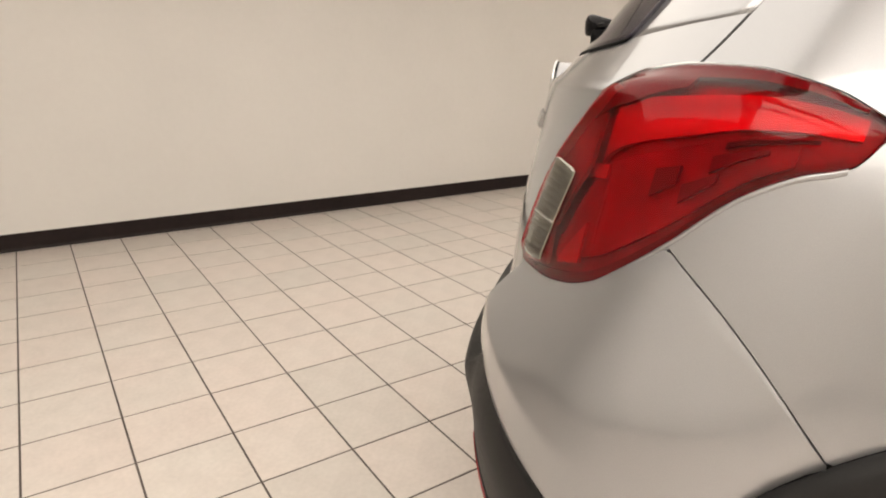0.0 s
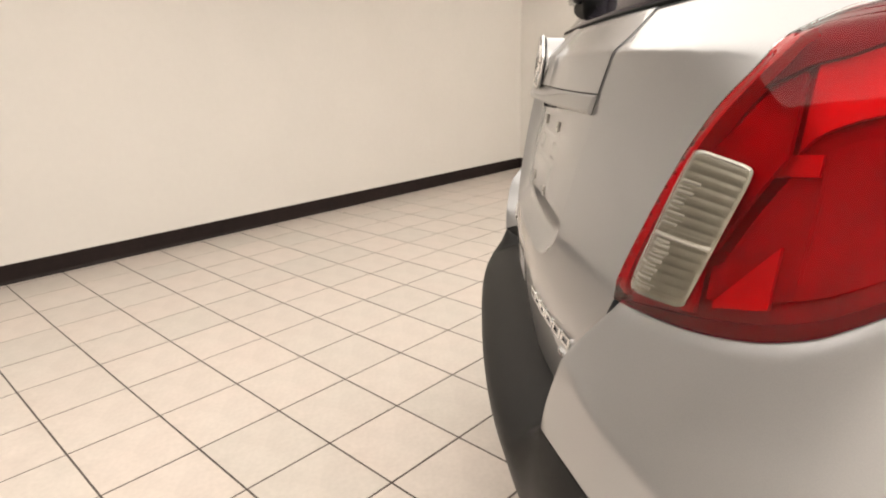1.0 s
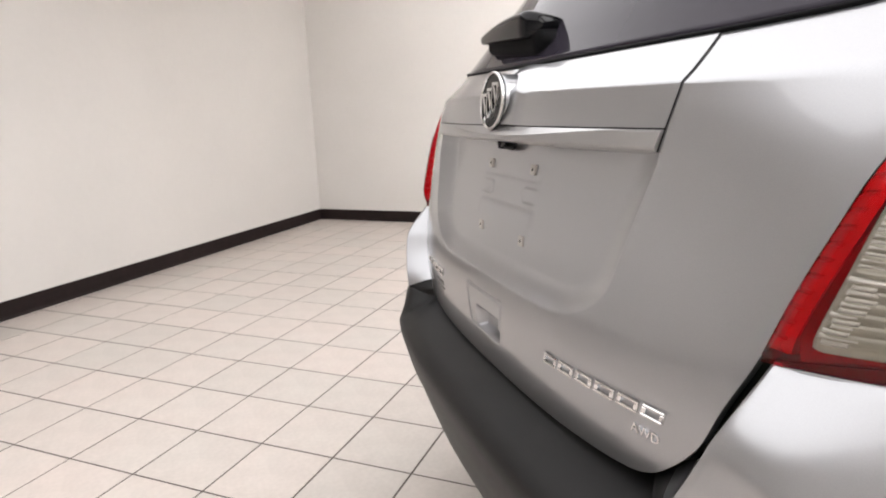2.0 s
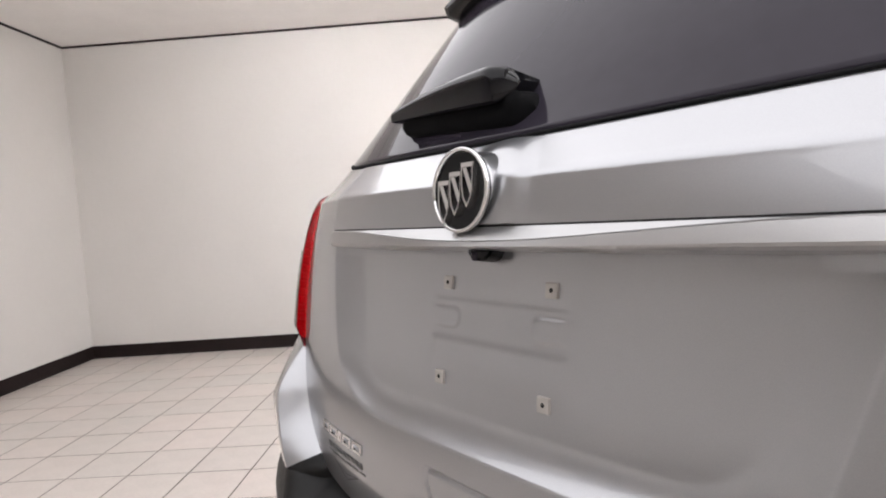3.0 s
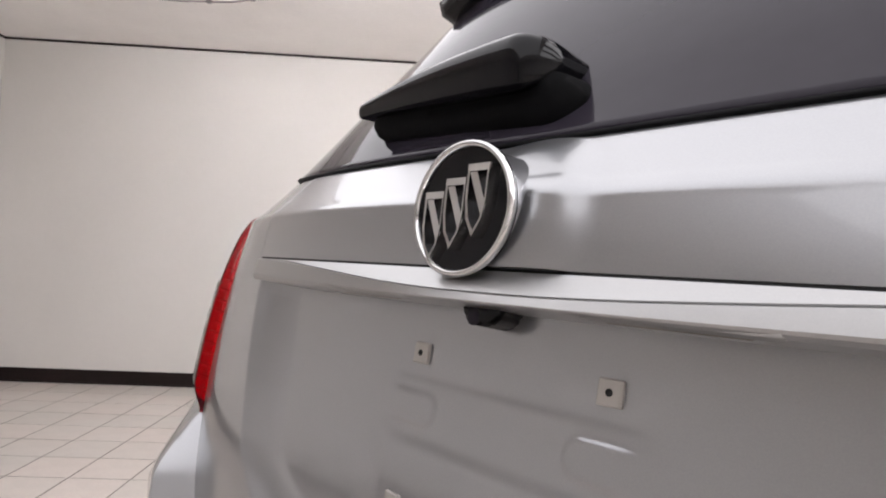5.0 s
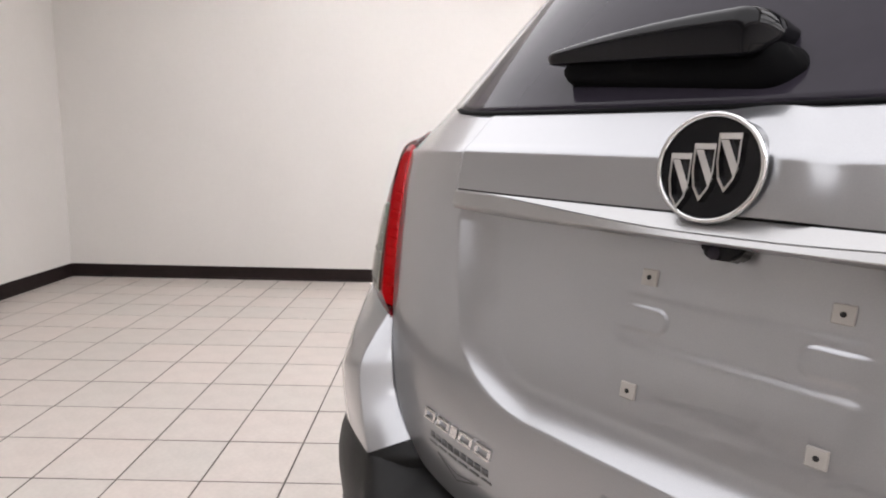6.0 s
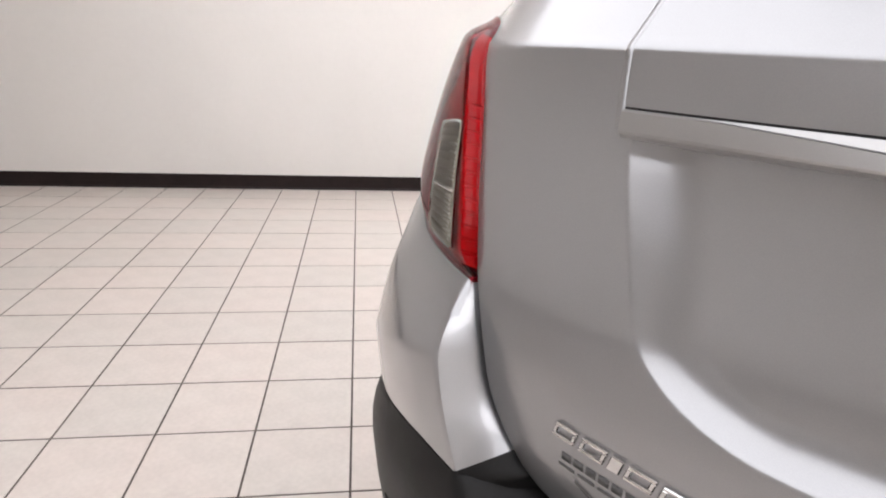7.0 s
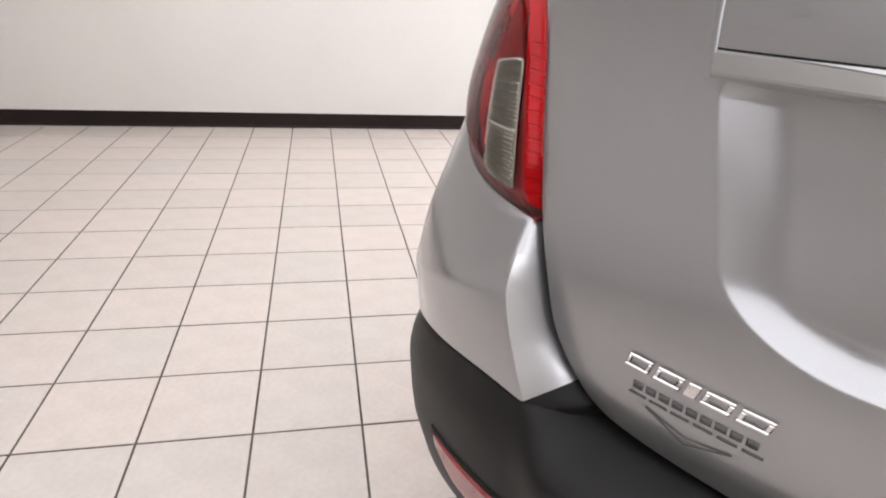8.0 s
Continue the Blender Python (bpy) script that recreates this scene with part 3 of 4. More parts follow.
corner_fillet(-1)


def bumper_reflector(side):
    """A red reflector on a near-black sheet, whose colour stands in for a recess's shade."""
    def face(s, z, lift):
        return (0.058 + lift + curve_at([(-0.29, 0.036), (-0.21, 0.045), (-0.16, 0.043), (-0.12, 0.038)], z - black_top(s))) * corner_fade(s)

    def piece(grow, lift, rim):
        return column_sheet(spread(0.490 - grow, 0.655 + grow, 18), lambda s: 0.438 - grow + 0.04 * smooth01((s - 0.605) / 0.05), lambda s: 0.522 + grow - (s - 0.490) * 0.12, 8,
                            lambda s, z: face(s, z, lift), rim, side)
    part("reflector_recess", piece(0.011, 0.0015, 0.02), M_CAVITY, lower_bumper, "near-black sheet round the reflector, for the shade of its recess")
    return part("reflector", piece(0.0, 0.0045, 0.02), M_BUMPER_RED, lower_bumper, "red reflector let into the bumper")


bumper_reflector(1)
bumper_reflector(-1)


# ---- sides and the rest of the body ----
def side_low(s):
    lo = max(0.30, arch(s))
    return max(lo, seam(s)) if s < 1.115 else lo


def joined(*sheets):
    """Several sheets in one bmesh."""
    b = bmesh.new()
    for piece in sheets:
        me = bpy.data.meshes.new("piece")
        piece.to_mesh(me)
        piece.free()
        b.from_mesh(me)
        bpy.data.meshes.remove(me)
    return b


def side_panel(side):
    """The body side: over the lamp, between lamp and bumper, and on past the wheel."""
    def off(s, z):
        return 0.02 * smooth01((s - 1.0) / 0.5) * smooth01((1.0 - z) / 0.2) - 0.16 * smooth01((s - 4.1) / 0.5) ** 2
    top = lambda s: 1.26
    over = column_sheet(spread(0.820, 1.0575, 30), lambda s: lamp_high(s) + 0.0025, top, 12, off, 0.014, side)
    under = column_sheet(spread(0.886, 1.0575, 24), seam, lambda s: max(lamp_low(s) - 0.0022, seam(s) + 0.0005), 16, off, 0.014, side)
    filler = column_sheet(spread(0.858, 0.902, 8), lambda s: lamp_low(s) - 0.010, lambda s: lamp_low(s) + 0.003, 4, lambda s, z: -0.0022, 0.004, side)
    rear = column_sheet(spread(1.0575, 1.11, 8) + spread(1.12, 2.02, 60), side_low, top, 40, off, 0.014, side)
    rest = column_sheet(spread(2.02, 3.35, 14) + spread(3.40, 4.56, 60), side_low, top, 24, off, 0.014, side)
    return part("side_panel", joined(over, under, filler, rear, rest), M_PAINT, car, "silver body side", sharp=55)


side_panel(1)
side_panel(-1)


def arch_trim(side, centre):
    """Black cladding round a wheel opening."""
    pts, inner = [], []
    for r, o in ((0.545, 0.002), (0.543, 0.016), (0.530, 0.022), (0.465, 0.022), (0.45, 0.012), (0.445, -0.05)):
        row, nrow = [], []
        for k in range(61):
            an = math.pi * (1.06 - 1.12 * k / 60)
            s, z = centre + r * math.cos(an), max(0.26, ARCH_Z + r * math.sin(an))
            row.append(on_skin(side * s, z, o + 0.02 * smooth01((s - 1.0) / 0.5) * smooth01((1.0 - z) / 0.2)))
            nrow.append(-normal(side * s, z))
        pts.append(row)
        inner.append(nrow)
    return part("arch_cladding", sheet(pts, lambda i, j: inner[i][j], 0.0), M_BLACK, car, "black wheel arch cladding")


for sd in (1, -1):
    arch_trim(sd, ARCH_REAR)
    arch_trim(sd, ARCH_FRONT)


AXLE_Z = 0.289


def wheel(side, y):
    root_y = y
    bm = bmesh.new()
    prof = [(0.235, -0.10), (0.325, -0.105), (0.343, -0.085), (0.347, 0.0), (0.343, 0.085), (0.325, 0.105), (0.235, 0.10)]
    n = 48
    loops = []
    for k in range(n):
        a = 2 * math.pi * k / n
        loops.append([bm.verts.new((side * 0.775 + w, root_y + r * math.cos(a), AXLE_Z + r * math.sin(a))) for r, w in prof])
    for k in range(n):
        for j in range(len(prof) - 1):
            bm.faces.new((loops[k][j], loops[k][j + 1], loops[(k + 1) % n][j + 1], loops[(k + 1) % n][j]))
    w = part("wheel", bm, M_TYRE, car, "black tyre")
    bm = bmesh.new()
    for k in range(5):
        a = 2 * math.pi * k / 5
        m = Matrix.Translation((side * 0.83, root_y, AXLE_Z)) @ Matrix.Rotation(a, 4, "X")
        made = bmesh.ops.create_cube(bm, size=1, matrix=m @ Matrix.Translation((0, 0.12, 0)) @ Matrix.Diagonal((0.03, 0.24, 0.06, 1)))
    bmesh.ops.create_cone(bm, cap_ends=True, segments=32, radius1=0.236, radius2=0.236, depth=0.02, matrix=Matrix.Translation((side * 0.75, root_y, AXLE_Z)) @ Matrix.Rotation(math.pi / 2, 4, "Y"))
    part("rim", bm, M_RIM, w, "five-spoke alloy rim")


Y_REAR_AXLE, Y_FRONT_AXLE = 0.60, 3.155
for sd in (1, -1):
    wheel(sd, Y_REAR_AXLE)
    wheel(sd, Y_FRONT_AXLE)


def loft(levels):
    """A closed loft through rings of equal length."""
    b = bmesh.new()
    vs = [[b.verts.new(p) for p in ring] for ring in levels]
    n = len(vs[0])
    for a, c in zip(vs, vs[1:]):
        for j in range(n):
            b.faces.new((a[j], a[(j + 1) % n], c[(j + 1) % n], c[j]))
    return b, vs


# cabin glass and roof, further forward
def cabin_ring(z, y0, y1, w):
    pts = []
    for k in range(64):
        a = 2 * math.pi * k / 64
        ca, sa = math.cos(a), math.sin(a)
        pts.append((w * math.copysign(abs(ca) ** 0.45, ca), (y0 + y1) / 2 + (y1 - y0) / 2 * math.copysign(abs(sa) ** 0.45, sa), z))
    return pts


bm, vs = loft([cabin_ring(1.15, 0.62, 3.0, 0.765), cabin_ring(1.28, 0.62, 2.78, 0.74), cabin_ring(1.45, 0.64, 2.45, 0.685), cabin_ring(1.585, 0.66, 2.2, 0.62)])
part("cabin_glass", bm, M_GLASS, car, "dark tinted side windows and windscreen")
bm, vs = loft([cabin_ring(1.575, 0.30, 2.25, 0.63), cabin_ring(1.60, 0.30, 2.22, 0.615), cabin_ring(1.635, 0.36, 2.1, 0.55), cabin_ring(1.65, 0.55, 1.85, 0.38)])
bm.faces.new(vs[-1])
bm.faces.new(vs[0])
part("roof", bm, M_PAINT, car, "silver roof", sharp=40)


def spoiler():
    """The lip of the roof over the rear window."""
    pts, inner = [], []
    for dy, dz in ((0.16, 0.0), (0.03, -0.012), (0.0, -0.030), (0.008, -0.050), (0.06, -0.062), (0.16, -0.070)):
        row, nrow = [], []
        for x in spread(-0.50, 0.50, 60):
            a = abs(x) / 0.50
            row.append(Vector((x, 0.150 + dy + 0.085 * a * a + 0.05 * smooth01((a - 0.93) / 0.07), 1.565 + dz - 0.012 * a * a + 0.012 * smooth01((a - 0.93) / 0.07))))
            nrow.append(Vector((0, 1, 0)))
        pts.append(row)
        inner.append(nrow)
    return sheet(pts, lambda i, j: inner[i][j], 0.0)


part("spoiler", spoiler(), M_GLOSSBLACK, car, "dark roof spoiler lip")

bm, vs = loft([[(x * 0.82, y, z) for x, y, z in ((-1, 2.6, z0), (1, 2.6, z0), (0.98, 3.5, z1), (0.75, 4.0, z2), (-0.75, 4.0, z2), (-0.98, 3.5, z1))] for z0, z1, z2 in ((0.95, 0.90, 0.78), (1.12, 1.04, 0.92), (1.17, 1.09, 0.95))])
bm.faces.new(vs[-1])
bm.faces.new(vs[0])
part("bonnet", bm, M_PAINT, car, "silver bonnet", sharp=30)
bm, vs = loft([[(x * w, y + dy, z) for x, y in ((-1, 3.3), (1, 3.3), (1, 3.75), (0.7, 3.98), (-0.7, 3.98), (-1, 3.75))] for w, dy, z in ((0.82, 0.0, 0.26), (0.85, 0.08, 0.45), (0.84, 0.07, 0.72), (0.80, 0.02, 0.90))])
bm.faces.new(vs[-1])
bm.faces.new(vs[0])
part("front_bumper", bm, M_BLACK, car, "black front bumper")
bm = bmesh.new()
box(bm, -0.72, 0.1, 0.22, 0.72, 3.6, 0.30)
part("underbody", bm, M_CAVITY, car, "dark underbody")


# ---- tail lamps ----
def lamp_columns():
    cs = []
    for i in range(len(LAMP_HIGH) - 1):
        cs += spread(LAMP_HIGH[i][0], LAMP_HIGH[i + 1][0], 8)[:-1]
    return cs + [1.0555]


LAMP_COLS = lamp_columns()


def lamp_bulge(s, z):
    lo, hi = lamp_low(s), lamp_high(s)
    e = min(z - lo, hi - z, (s - 0.564) * 1.6, 1.060 - s)
    return 0.004 + 0.013 * smooth01(max(0, e) / 0.035)


def lamp_region(side, inside, off, cs=None, rows=30, rim=0.004):
    """A sheet within the lamp's outline, from fraction inside[0] to inside[1] of its height."""
    f0, f1 = inside
    return column_sheet(cs or LAMP_COLS, lambda s: lamp_low(s) + (lamp_high(s) - lamp_low(s)) * f0, lambda s: lamp_low(s) + (lamp_high(s) - lamp_low(s)) * f1, rows, off, rim, side)


CLEAR = [(0.609, 0.894), (0.684, 0.900), (0.727, 1.036), (0.660, 1.047)]        # corners of the clear section


def clear_point(u, v):
    """A point of the clear section, its corners pulled in."""
    a, b = 2 * u - 1, 2 * v - 1
    u, v = 0.5 + 0.5 * a * math.sqrt(1 - 0.14 * b ** 8), 0.5 + 0.5 * b * math.sqrt(1 - 0.10 * a ** 8)
    return tuple((1 - u) * ((1 - v) * CLEAR[0][q] + v * CLEAR[3][q]) + u * ((1 - v) * CLEAR[1][q] + v * CLEAR[2][q]) for q in (0, 1))


def grid_between(side, inner_grow, rows_, cols_, off):
    pts, inner = [], []
    for k in range(rows_ + 1):
        row, nrow = [], []
        for j in range(cols_ + 1):
            s, z = clear_point(j / cols_, k / rows_)
            row.append(on_skin(side * s, z, off(j / cols_, k / rows_, s, z)))
            nrow.append(-normal(side * s, z))
        pts.append(row)
        inner.append(nrow)
    return sheet(pts, lambda i, j: inner[i][j], inner_grow)


def tail_lamp(side):
    lamp = part("tail_lamp", lamp_region(side, (0.0, 1.0), lambda s, z: -0.014, rim=0.01), M_RED_IN, car, "red tail lamp with a clear section")
    bm = lamp_region(side, (0.0, 1.0), lamp_bulge, rows=44, rim=0.026)
    part("lens", bm, M_LENS, lamp, "clear red plastic lens").visible_shadow = False

    def chamber(name, mat, s0, s1, f0, f1, deep, hollow, words, count=12, follow=0.0):
        """A red reflector inside the lamp between two s and two fractions of the height, dished by hollow."""
        cs = [s0 + (s1 - s0) * k / 30 for k in range(31)]

        def off(s, z):
            lo, hi = lamp_low(s), lamp_high(s)
            v = ((z - lo) / (hi - lo) - f0(s)) / max(1e-4, f1(s) - f0(s))
            u = (s - s0) / (s1 - s0)
            return deep + follow * lamp_bulge(s, z) - hollow * 4 * v * (1 - v) * math.sin(math.pi * u) ** 0.5
        low = lambda s: lamp_low(s) + (lamp_high(s) - lamp_low(s)) * f0(s)
        high = lambda s: lamp_low(s) + (lamp_high(s) - lamp_low(s)) * f1(s)
        return part(name, column_sheet(cs, low, high, count, off, 0.006, side), mat, lamp, words, sharp=40)

    split = lambda s: curve_at([(0.70, 0.30), (0.735, 0.50), (0.76, 0.60), (0.80, 0.625), (0.90, 0.60), (0.97, 0.52), (1.03, 0.45)], s)
    chamber("upper_light_band", M_RED_BRIGHT, 0.745, 1.035, lambda s: split(s) + 0.035, lambda s: 0.87, -0.006, 0.006, "bright red light band")
    edge = lambda s: 0.08 if s < 0.69 else split(s) + 0.01
    chamber("inner_panel", M_RED_IN, 0.600, 0.746, edge, lambda s: max(edge(s) + 0.01, 1 - 0.055 / (lamp_high(s) - lamp_low(s))), -0.0025, 0.002, "red panel round the clear section", follow=0.8)
    chamber("inner_chamber", M_RED_IN, 0.690, 0.774, lambda s: 0.13, lambda s: max(0.2, split(s) - 0.03), -0.0046, 0.004, "red inner chamber beside the clear section")
    chamber("reflector_bowl", M_RED_IN, 0.770, 0.985, lambda s: 0.13, lambda s: split(s) - 0.03, -0.004, 0.0085, "red reflector bowl")
    # Facet and bars in a brighter red: highlights put into the colour.
    chamber("bright_facet", M_RED_BRIGHT, 0.700, 0.752, lambda s: 0.10, lambda s: 0.10 + 0.17 * (s - 0.70) / 0.052 + 0.03, -0.0025, 0.0, "red facet, painted bright for a highlight", 4)
    chamber("light_bar", M_RED_BRIGHT, 0.698, 0.727, lambda s: 0.545, lambda s: 0.600, -0.0012, 0.0, "red bar, painted bright for a highlight", 3)
    chamber("light_bar", M_RED_BRIGHT, 0.731, 0.768, lambda s: 0.525 - 0.6 * (s - 0.731), lambda s: 0.590 - 0.6 * (s - 0.731), -0.0012, 0.0, "red bar, painted bright for a highlight", 3)
    chamber("top_cover", M_RED_DEEP, 0.668, 0.835, lambda s: 0.930 - 0.085 * smooth01((s - 0.668) / 0.06) * (1 - 0.6 * smooth01((s - 0.76) / 0.075)), lambda s: 0.944, -0.0008, 0.0, "dark red cover along the lamp's upper corner")
    for s0, s1, f0, f1 in ((0.842, 0.872, 0.26, 0.12), (0.880, 0.915, 0.36, 0.25), (0.905, 0.958, 0.24, 0.13)):
        chamber("dark_facet", M_RED_DEEP, s0, s1, lambda s: split(s) - f0 + 0.8 * (s - s0), lambda s: split(s) - f1 - 0.5 * (s - s0), -0.0012, 0.0, "dark facet inside the lamp", 3)
    chamber("lower_border", M_RED_DEEP, 0.573, 1.030, lambda s: 0.0, lambda s: 0.055, -0.001, 0.0, "dark red border along the lamp", 3)
    chamber("upper_border", M_RED_DEEP, 0.630, 1.030, lambda s: 0.945, lambda s: 1.0, -0.001, 0.0, "dark red border along the lamp", 3)
    chamber("dark_bezel", M_RED_DARK, 0.915, 1.000, lambda s: split(s) - 0.10, lambda s: split(s) - 0.06, 0.0005, 0.0, "dark bezel inside the lamp", 3)
    # inner light strip with fine ribs
    bm = bmesh.new()
    prev = None
    for k in range(211):
        z = 0.884 + 0.262 * k / 210
        s_in = curve_at([(b, a) for a, b in LAMP_HIGH[:8]], z)
        notch = -0.0034 if k % 12 < 3 and z < 1.07 else 0.0
        ring = [bm.verts.new(on_skin(side * (s_in + d), z, o + g * lamp_bulge(s_in + d, z) + notch * f)) for d, o, g, f in ((0.0004, -0.006, 0, 0), (0.0012, -0.0012, 1, 1), (0.014, -0.0018, 1, 1), (0.017, -0.0022, 1, 0), (0.024, -0.0022, 1, 0), (0.027, -0.006, 0, 0))]
        if prev:
            for q in range(5):
                bm.faces.new((prev[q], ring[q], ring[q + 1], prev[q + 1]))
        prev = ring
    part("light_strip", bm, M_RED_BRIGHT, lamp, "notched bright red strip", sharp=30)
    # clear section: a ribbed reflector set in the red lens
    def ribbed(u, v, s, z):
        ridge = 0.0020 * abs(math.sin(v * math.pi * 15)) if not 0.44 < v < 0.50 else 0.0032
        return lamp_bulge(s, z) + 0.0005 + 0.6 * ridge * min(1, 9 * u, 9 * (1 - u), 14 * v, 14 * (1 - v))
    part("reverse_lamp", grid_between(side, 0.002, 150, 14, ribbed), M_REFLECTOR, lamp, "ribbed silver reverse lamp")
    def clear_piece(name, pieces, words):
        """Pale ribs laid on the reflector, each between two u and two v."""
        bms = []
        for u0, u1, v0, v1, off in pieces:
            pts, back = [], []
            for k in range(3):
                row, nrow = [], []
                for j in range(7):
                    s, z = clear_point(u0 + (u1 - u0) * j / 6, v0 + (v1 - v0) * k / 2)
                    row.append(on_skin(side * s, z, lamp_bulge(s, z) + off + (0.0008 if k == 1 else 0)))
                    nrow.append(-normal(side * s, z))
                pts.append(row)
                back.append(nrow)
            bms.append(sheet(pts, lambda i, j: back[i][j], 0.002))
        part(name, joined(*bms), M_PALE, lamp, words)
    rng = random.Random(7)
    # Pale colour of both rib columns stands in for light the ribs catch.
    upper = [(0.05, 0.26 + 0.20 * rng.random(), 0.52 + 0.034 * k, 0.536 + 0.034 * k + 0.010 * rng.random(), 0.0012) for k in range(9)]
    lower = [(0.02 + 0.1 * rng.random(), 0.30 + 0.16 * rng.random(), 0.05 + 0.034 * k, 0.076 + 0.034 * k + 0.008 * rng.random(), 0.0012) for k in range(11)]
    clear_piece("divider", [(0.03, 0.97, 0.430, 0.465, 0.0024)], "pale divider")
    clear_piece("prism_column", upper, "pale ribs standing in for the light they catch")
    clear_piece("prism_column", lower, "pale ribs standing in for the light they catch")
    clear_piece("upper_rim", [(0.05, 0.95, 0.978, 0.995, 0.0018)], "pale rim")
    part("clear_lens", grid_between(side, 0.001, 20, 12, lambda u, v, s, z: lamp_bulge(s, z) + 0.0030), M_CLEAR, lamp, "clear plastic cover")
    return lamp


def lamp_flange(side):
    """The rounded painted edge of the body under the lamp."""
    bm = bmesh.new()
    rings = []
    for k in range(61):
        s = 0.578 + 0.452 * k / 60
        z = lamp_low(s) - 0.0030
        n = normal(side * s, z)
        up = Vector((0, 0, 1)) - n * n.z
        up.normalize()
        c = on_skin(side * s, z, -0.0010)
        rings.append([bm.verts.new(c + 0.0042 * (n * math.cos(a) + up * math.sin(a))) for a in (-2.4, -1.2, -0.6, 0.0, 0.6, 1.2, 2.4)])
    for a, b in zip(rings, rings[1:]):
        for q in range(6):
            bm.faces.new((a[q], b[q], b[q + 1], a[q + 1]))
    part("lamp_flange", bm, M_PAINT, car, "rounded silver edge under the tail lamp")


for side in (1, -1):
    tail_lamp(side)
    lamp_flange(side)


# ---- small parts on the tailgate ----
def facing(s, z, off):
    """Axes on the skin: x along the body, y up the skin, z outwards."""
    n = normal(s, z)
    up = (Vector((0, 0, 1)) - n * n.z).normalized()
    x = up.cross(n)
    m = Matrix((x, up, n)).transposed().to_4x4()
    m.translation = on_skin(s, z, off)
    return m


def prism(bm, outline, z0, z1, m, bevel=0.0):
    """A prism of the outline between z0 and z1, placed by m."""
    low = [bm.verts.new(m @ Vector((x, y, z0))) for x, y in outline]
    top = [bm.verts.new(m @ Vector((x, y, z1))) for x, y in outline]
    n = len(outline)
    bm.faces.new(top)
    bm.faces.new(list(reversed(low)))
    for k in range(n):
        bm.faces.new((low[k], low[(k + 1) % n], top[(k + 1) % n], top[k]))


def emblem():
    m = facing(0, 1.112, 0.0)
    m.translation = Vector((-0.024, -0.1330, 1.1315))
    m = m @ Matrix.Rotation(radians(8), 4, 'X') @ Matrix.Scale(1.06, 4)
    bm = bmesh.new()
    n = 72
    prof = [(0.0450, -0.040), (0.0438, -0.020), (0.0432, -0.010), (0.0428, -0.005), (0.0420, -0.0040), (0.040, -0.0040)]
    loops = [[bm.verts.new(m @ Vector((r * math.cos(2 * math.pi * q / n), r * math.sin(2 * math.pi * q / n), h))) for q in range(n)] for r, h in prof]
    for a, b in zip(loops, loops[1:]):
        for q in range(n):
            bm.faces.new((a[q], a[(q + 1) % n], b[(q + 1) % n], b[q]))
    bm.faces.new(loops[-1])
    part("emblem_boss", bm, M_PAINT, gate, "silver swelling behind the emblem", sharp=50)
    bm = bmesh.new()
    bmesh.ops.create_cone(bm, cap_ends=True, segments=64, radius1=0.0452, radius2=0.0448, depth=0.005, matrix=m @ Matrix.Translation((0, 0, -0.0015)))
    body = part("emblem", bm, M_GLOSSBLACK, gate, "round black emblem in a chrome ring", sharp=30)
    bm = bmesh.new()
    n, k = 72, 12
    rings = []
    for i in range(n):
        a = 2 * math.pi * i / n
        rings.append([bm.verts.new(m @ Vector(((0.0447 + 0.0026 * math.cos(b)) * math.cos(a), (0.0447 + 0.0026 * math.cos(b)) * math.sin(a), 0.001 + 0.0036 * math.sin(b)))) for b in (2 * math.pi * q / k for q in range(k))])
    for i in range(n):
        for q in range(k):
            bm.faces.new((rings[i][q], rings[i][(q + 1) % k], rings[(i + 1) % n][(q + 1) % k], rings[(i + 1) % n][q]))
    part("ring", bm, M_CHROME, body, "chrome ring")

    def shield(cx, cy):
        bm = bmesh.new()
        w, h = 0.0102, 0.049
        outer = [(-w, h * 0.5), (w, h * 0.5), (w * 0.98, 0.0), (w * 0.72, -h * 0.28), (0.0, -h * 0.52), (-w * 0.72, -h * 0.28), (-w * 0.98, 0.0)]
        inner_ = [(-w + 0.0022, h * 0.5 - 0.0055), (w - 0.0022, h * 0.5 - 0.0055), (w - 0.0024, 0.0), (w * 0.72 - 0.0022, -h * 0.26), (0.0, -h * 0.52 + 0.005), (-w * 0.72 + 0.0022, -h * 0.26), (-w + 0.0024, 0.0)]
        mm = m @ Matrix.Translation((cx, cy, 0.0))
        lo = [bm.verts.new(mm @ Vector((x, y, 0.001))) for x, y in outer]
        mo = [bm.verts.new(mm @ Vector((x * 0.93, y * 0.97, 0.0065))) for x, y in outer]
        mi = [bm.verts.new(mm @ Vector((x, y, 0.0060))) for x, y in inner_]
        li = [bm.verts.new(mm @ Vector((x, y, 0.001))) for x, y in inner_]
        n7 = len(outer)
        for a, b in ((lo, mo), (mo, mi), (mi, li)):
            for q in range(n7):
                bm.faces.new((a[q], a[(q + 1) % n7], b[(q + 1) % n7], b[q]))
        prism(bm, [(-w + 0.002, h * 0.5 - 0.006), (-w + 0.0085, h * 0.5 - 0.006), (w * 0.9, -h * 0.10), (w * 0.62, -h * 0.27)], 0.001, 0.0055, mm)
        return part("shield", bm, M_CHROME, body, "chrome shield shape", smooth=False)

    shield(-0.0225, -0.0125)
    shield(-0.0025, -0.0040)
    shield(0.0175, 0.0045)


emblem()


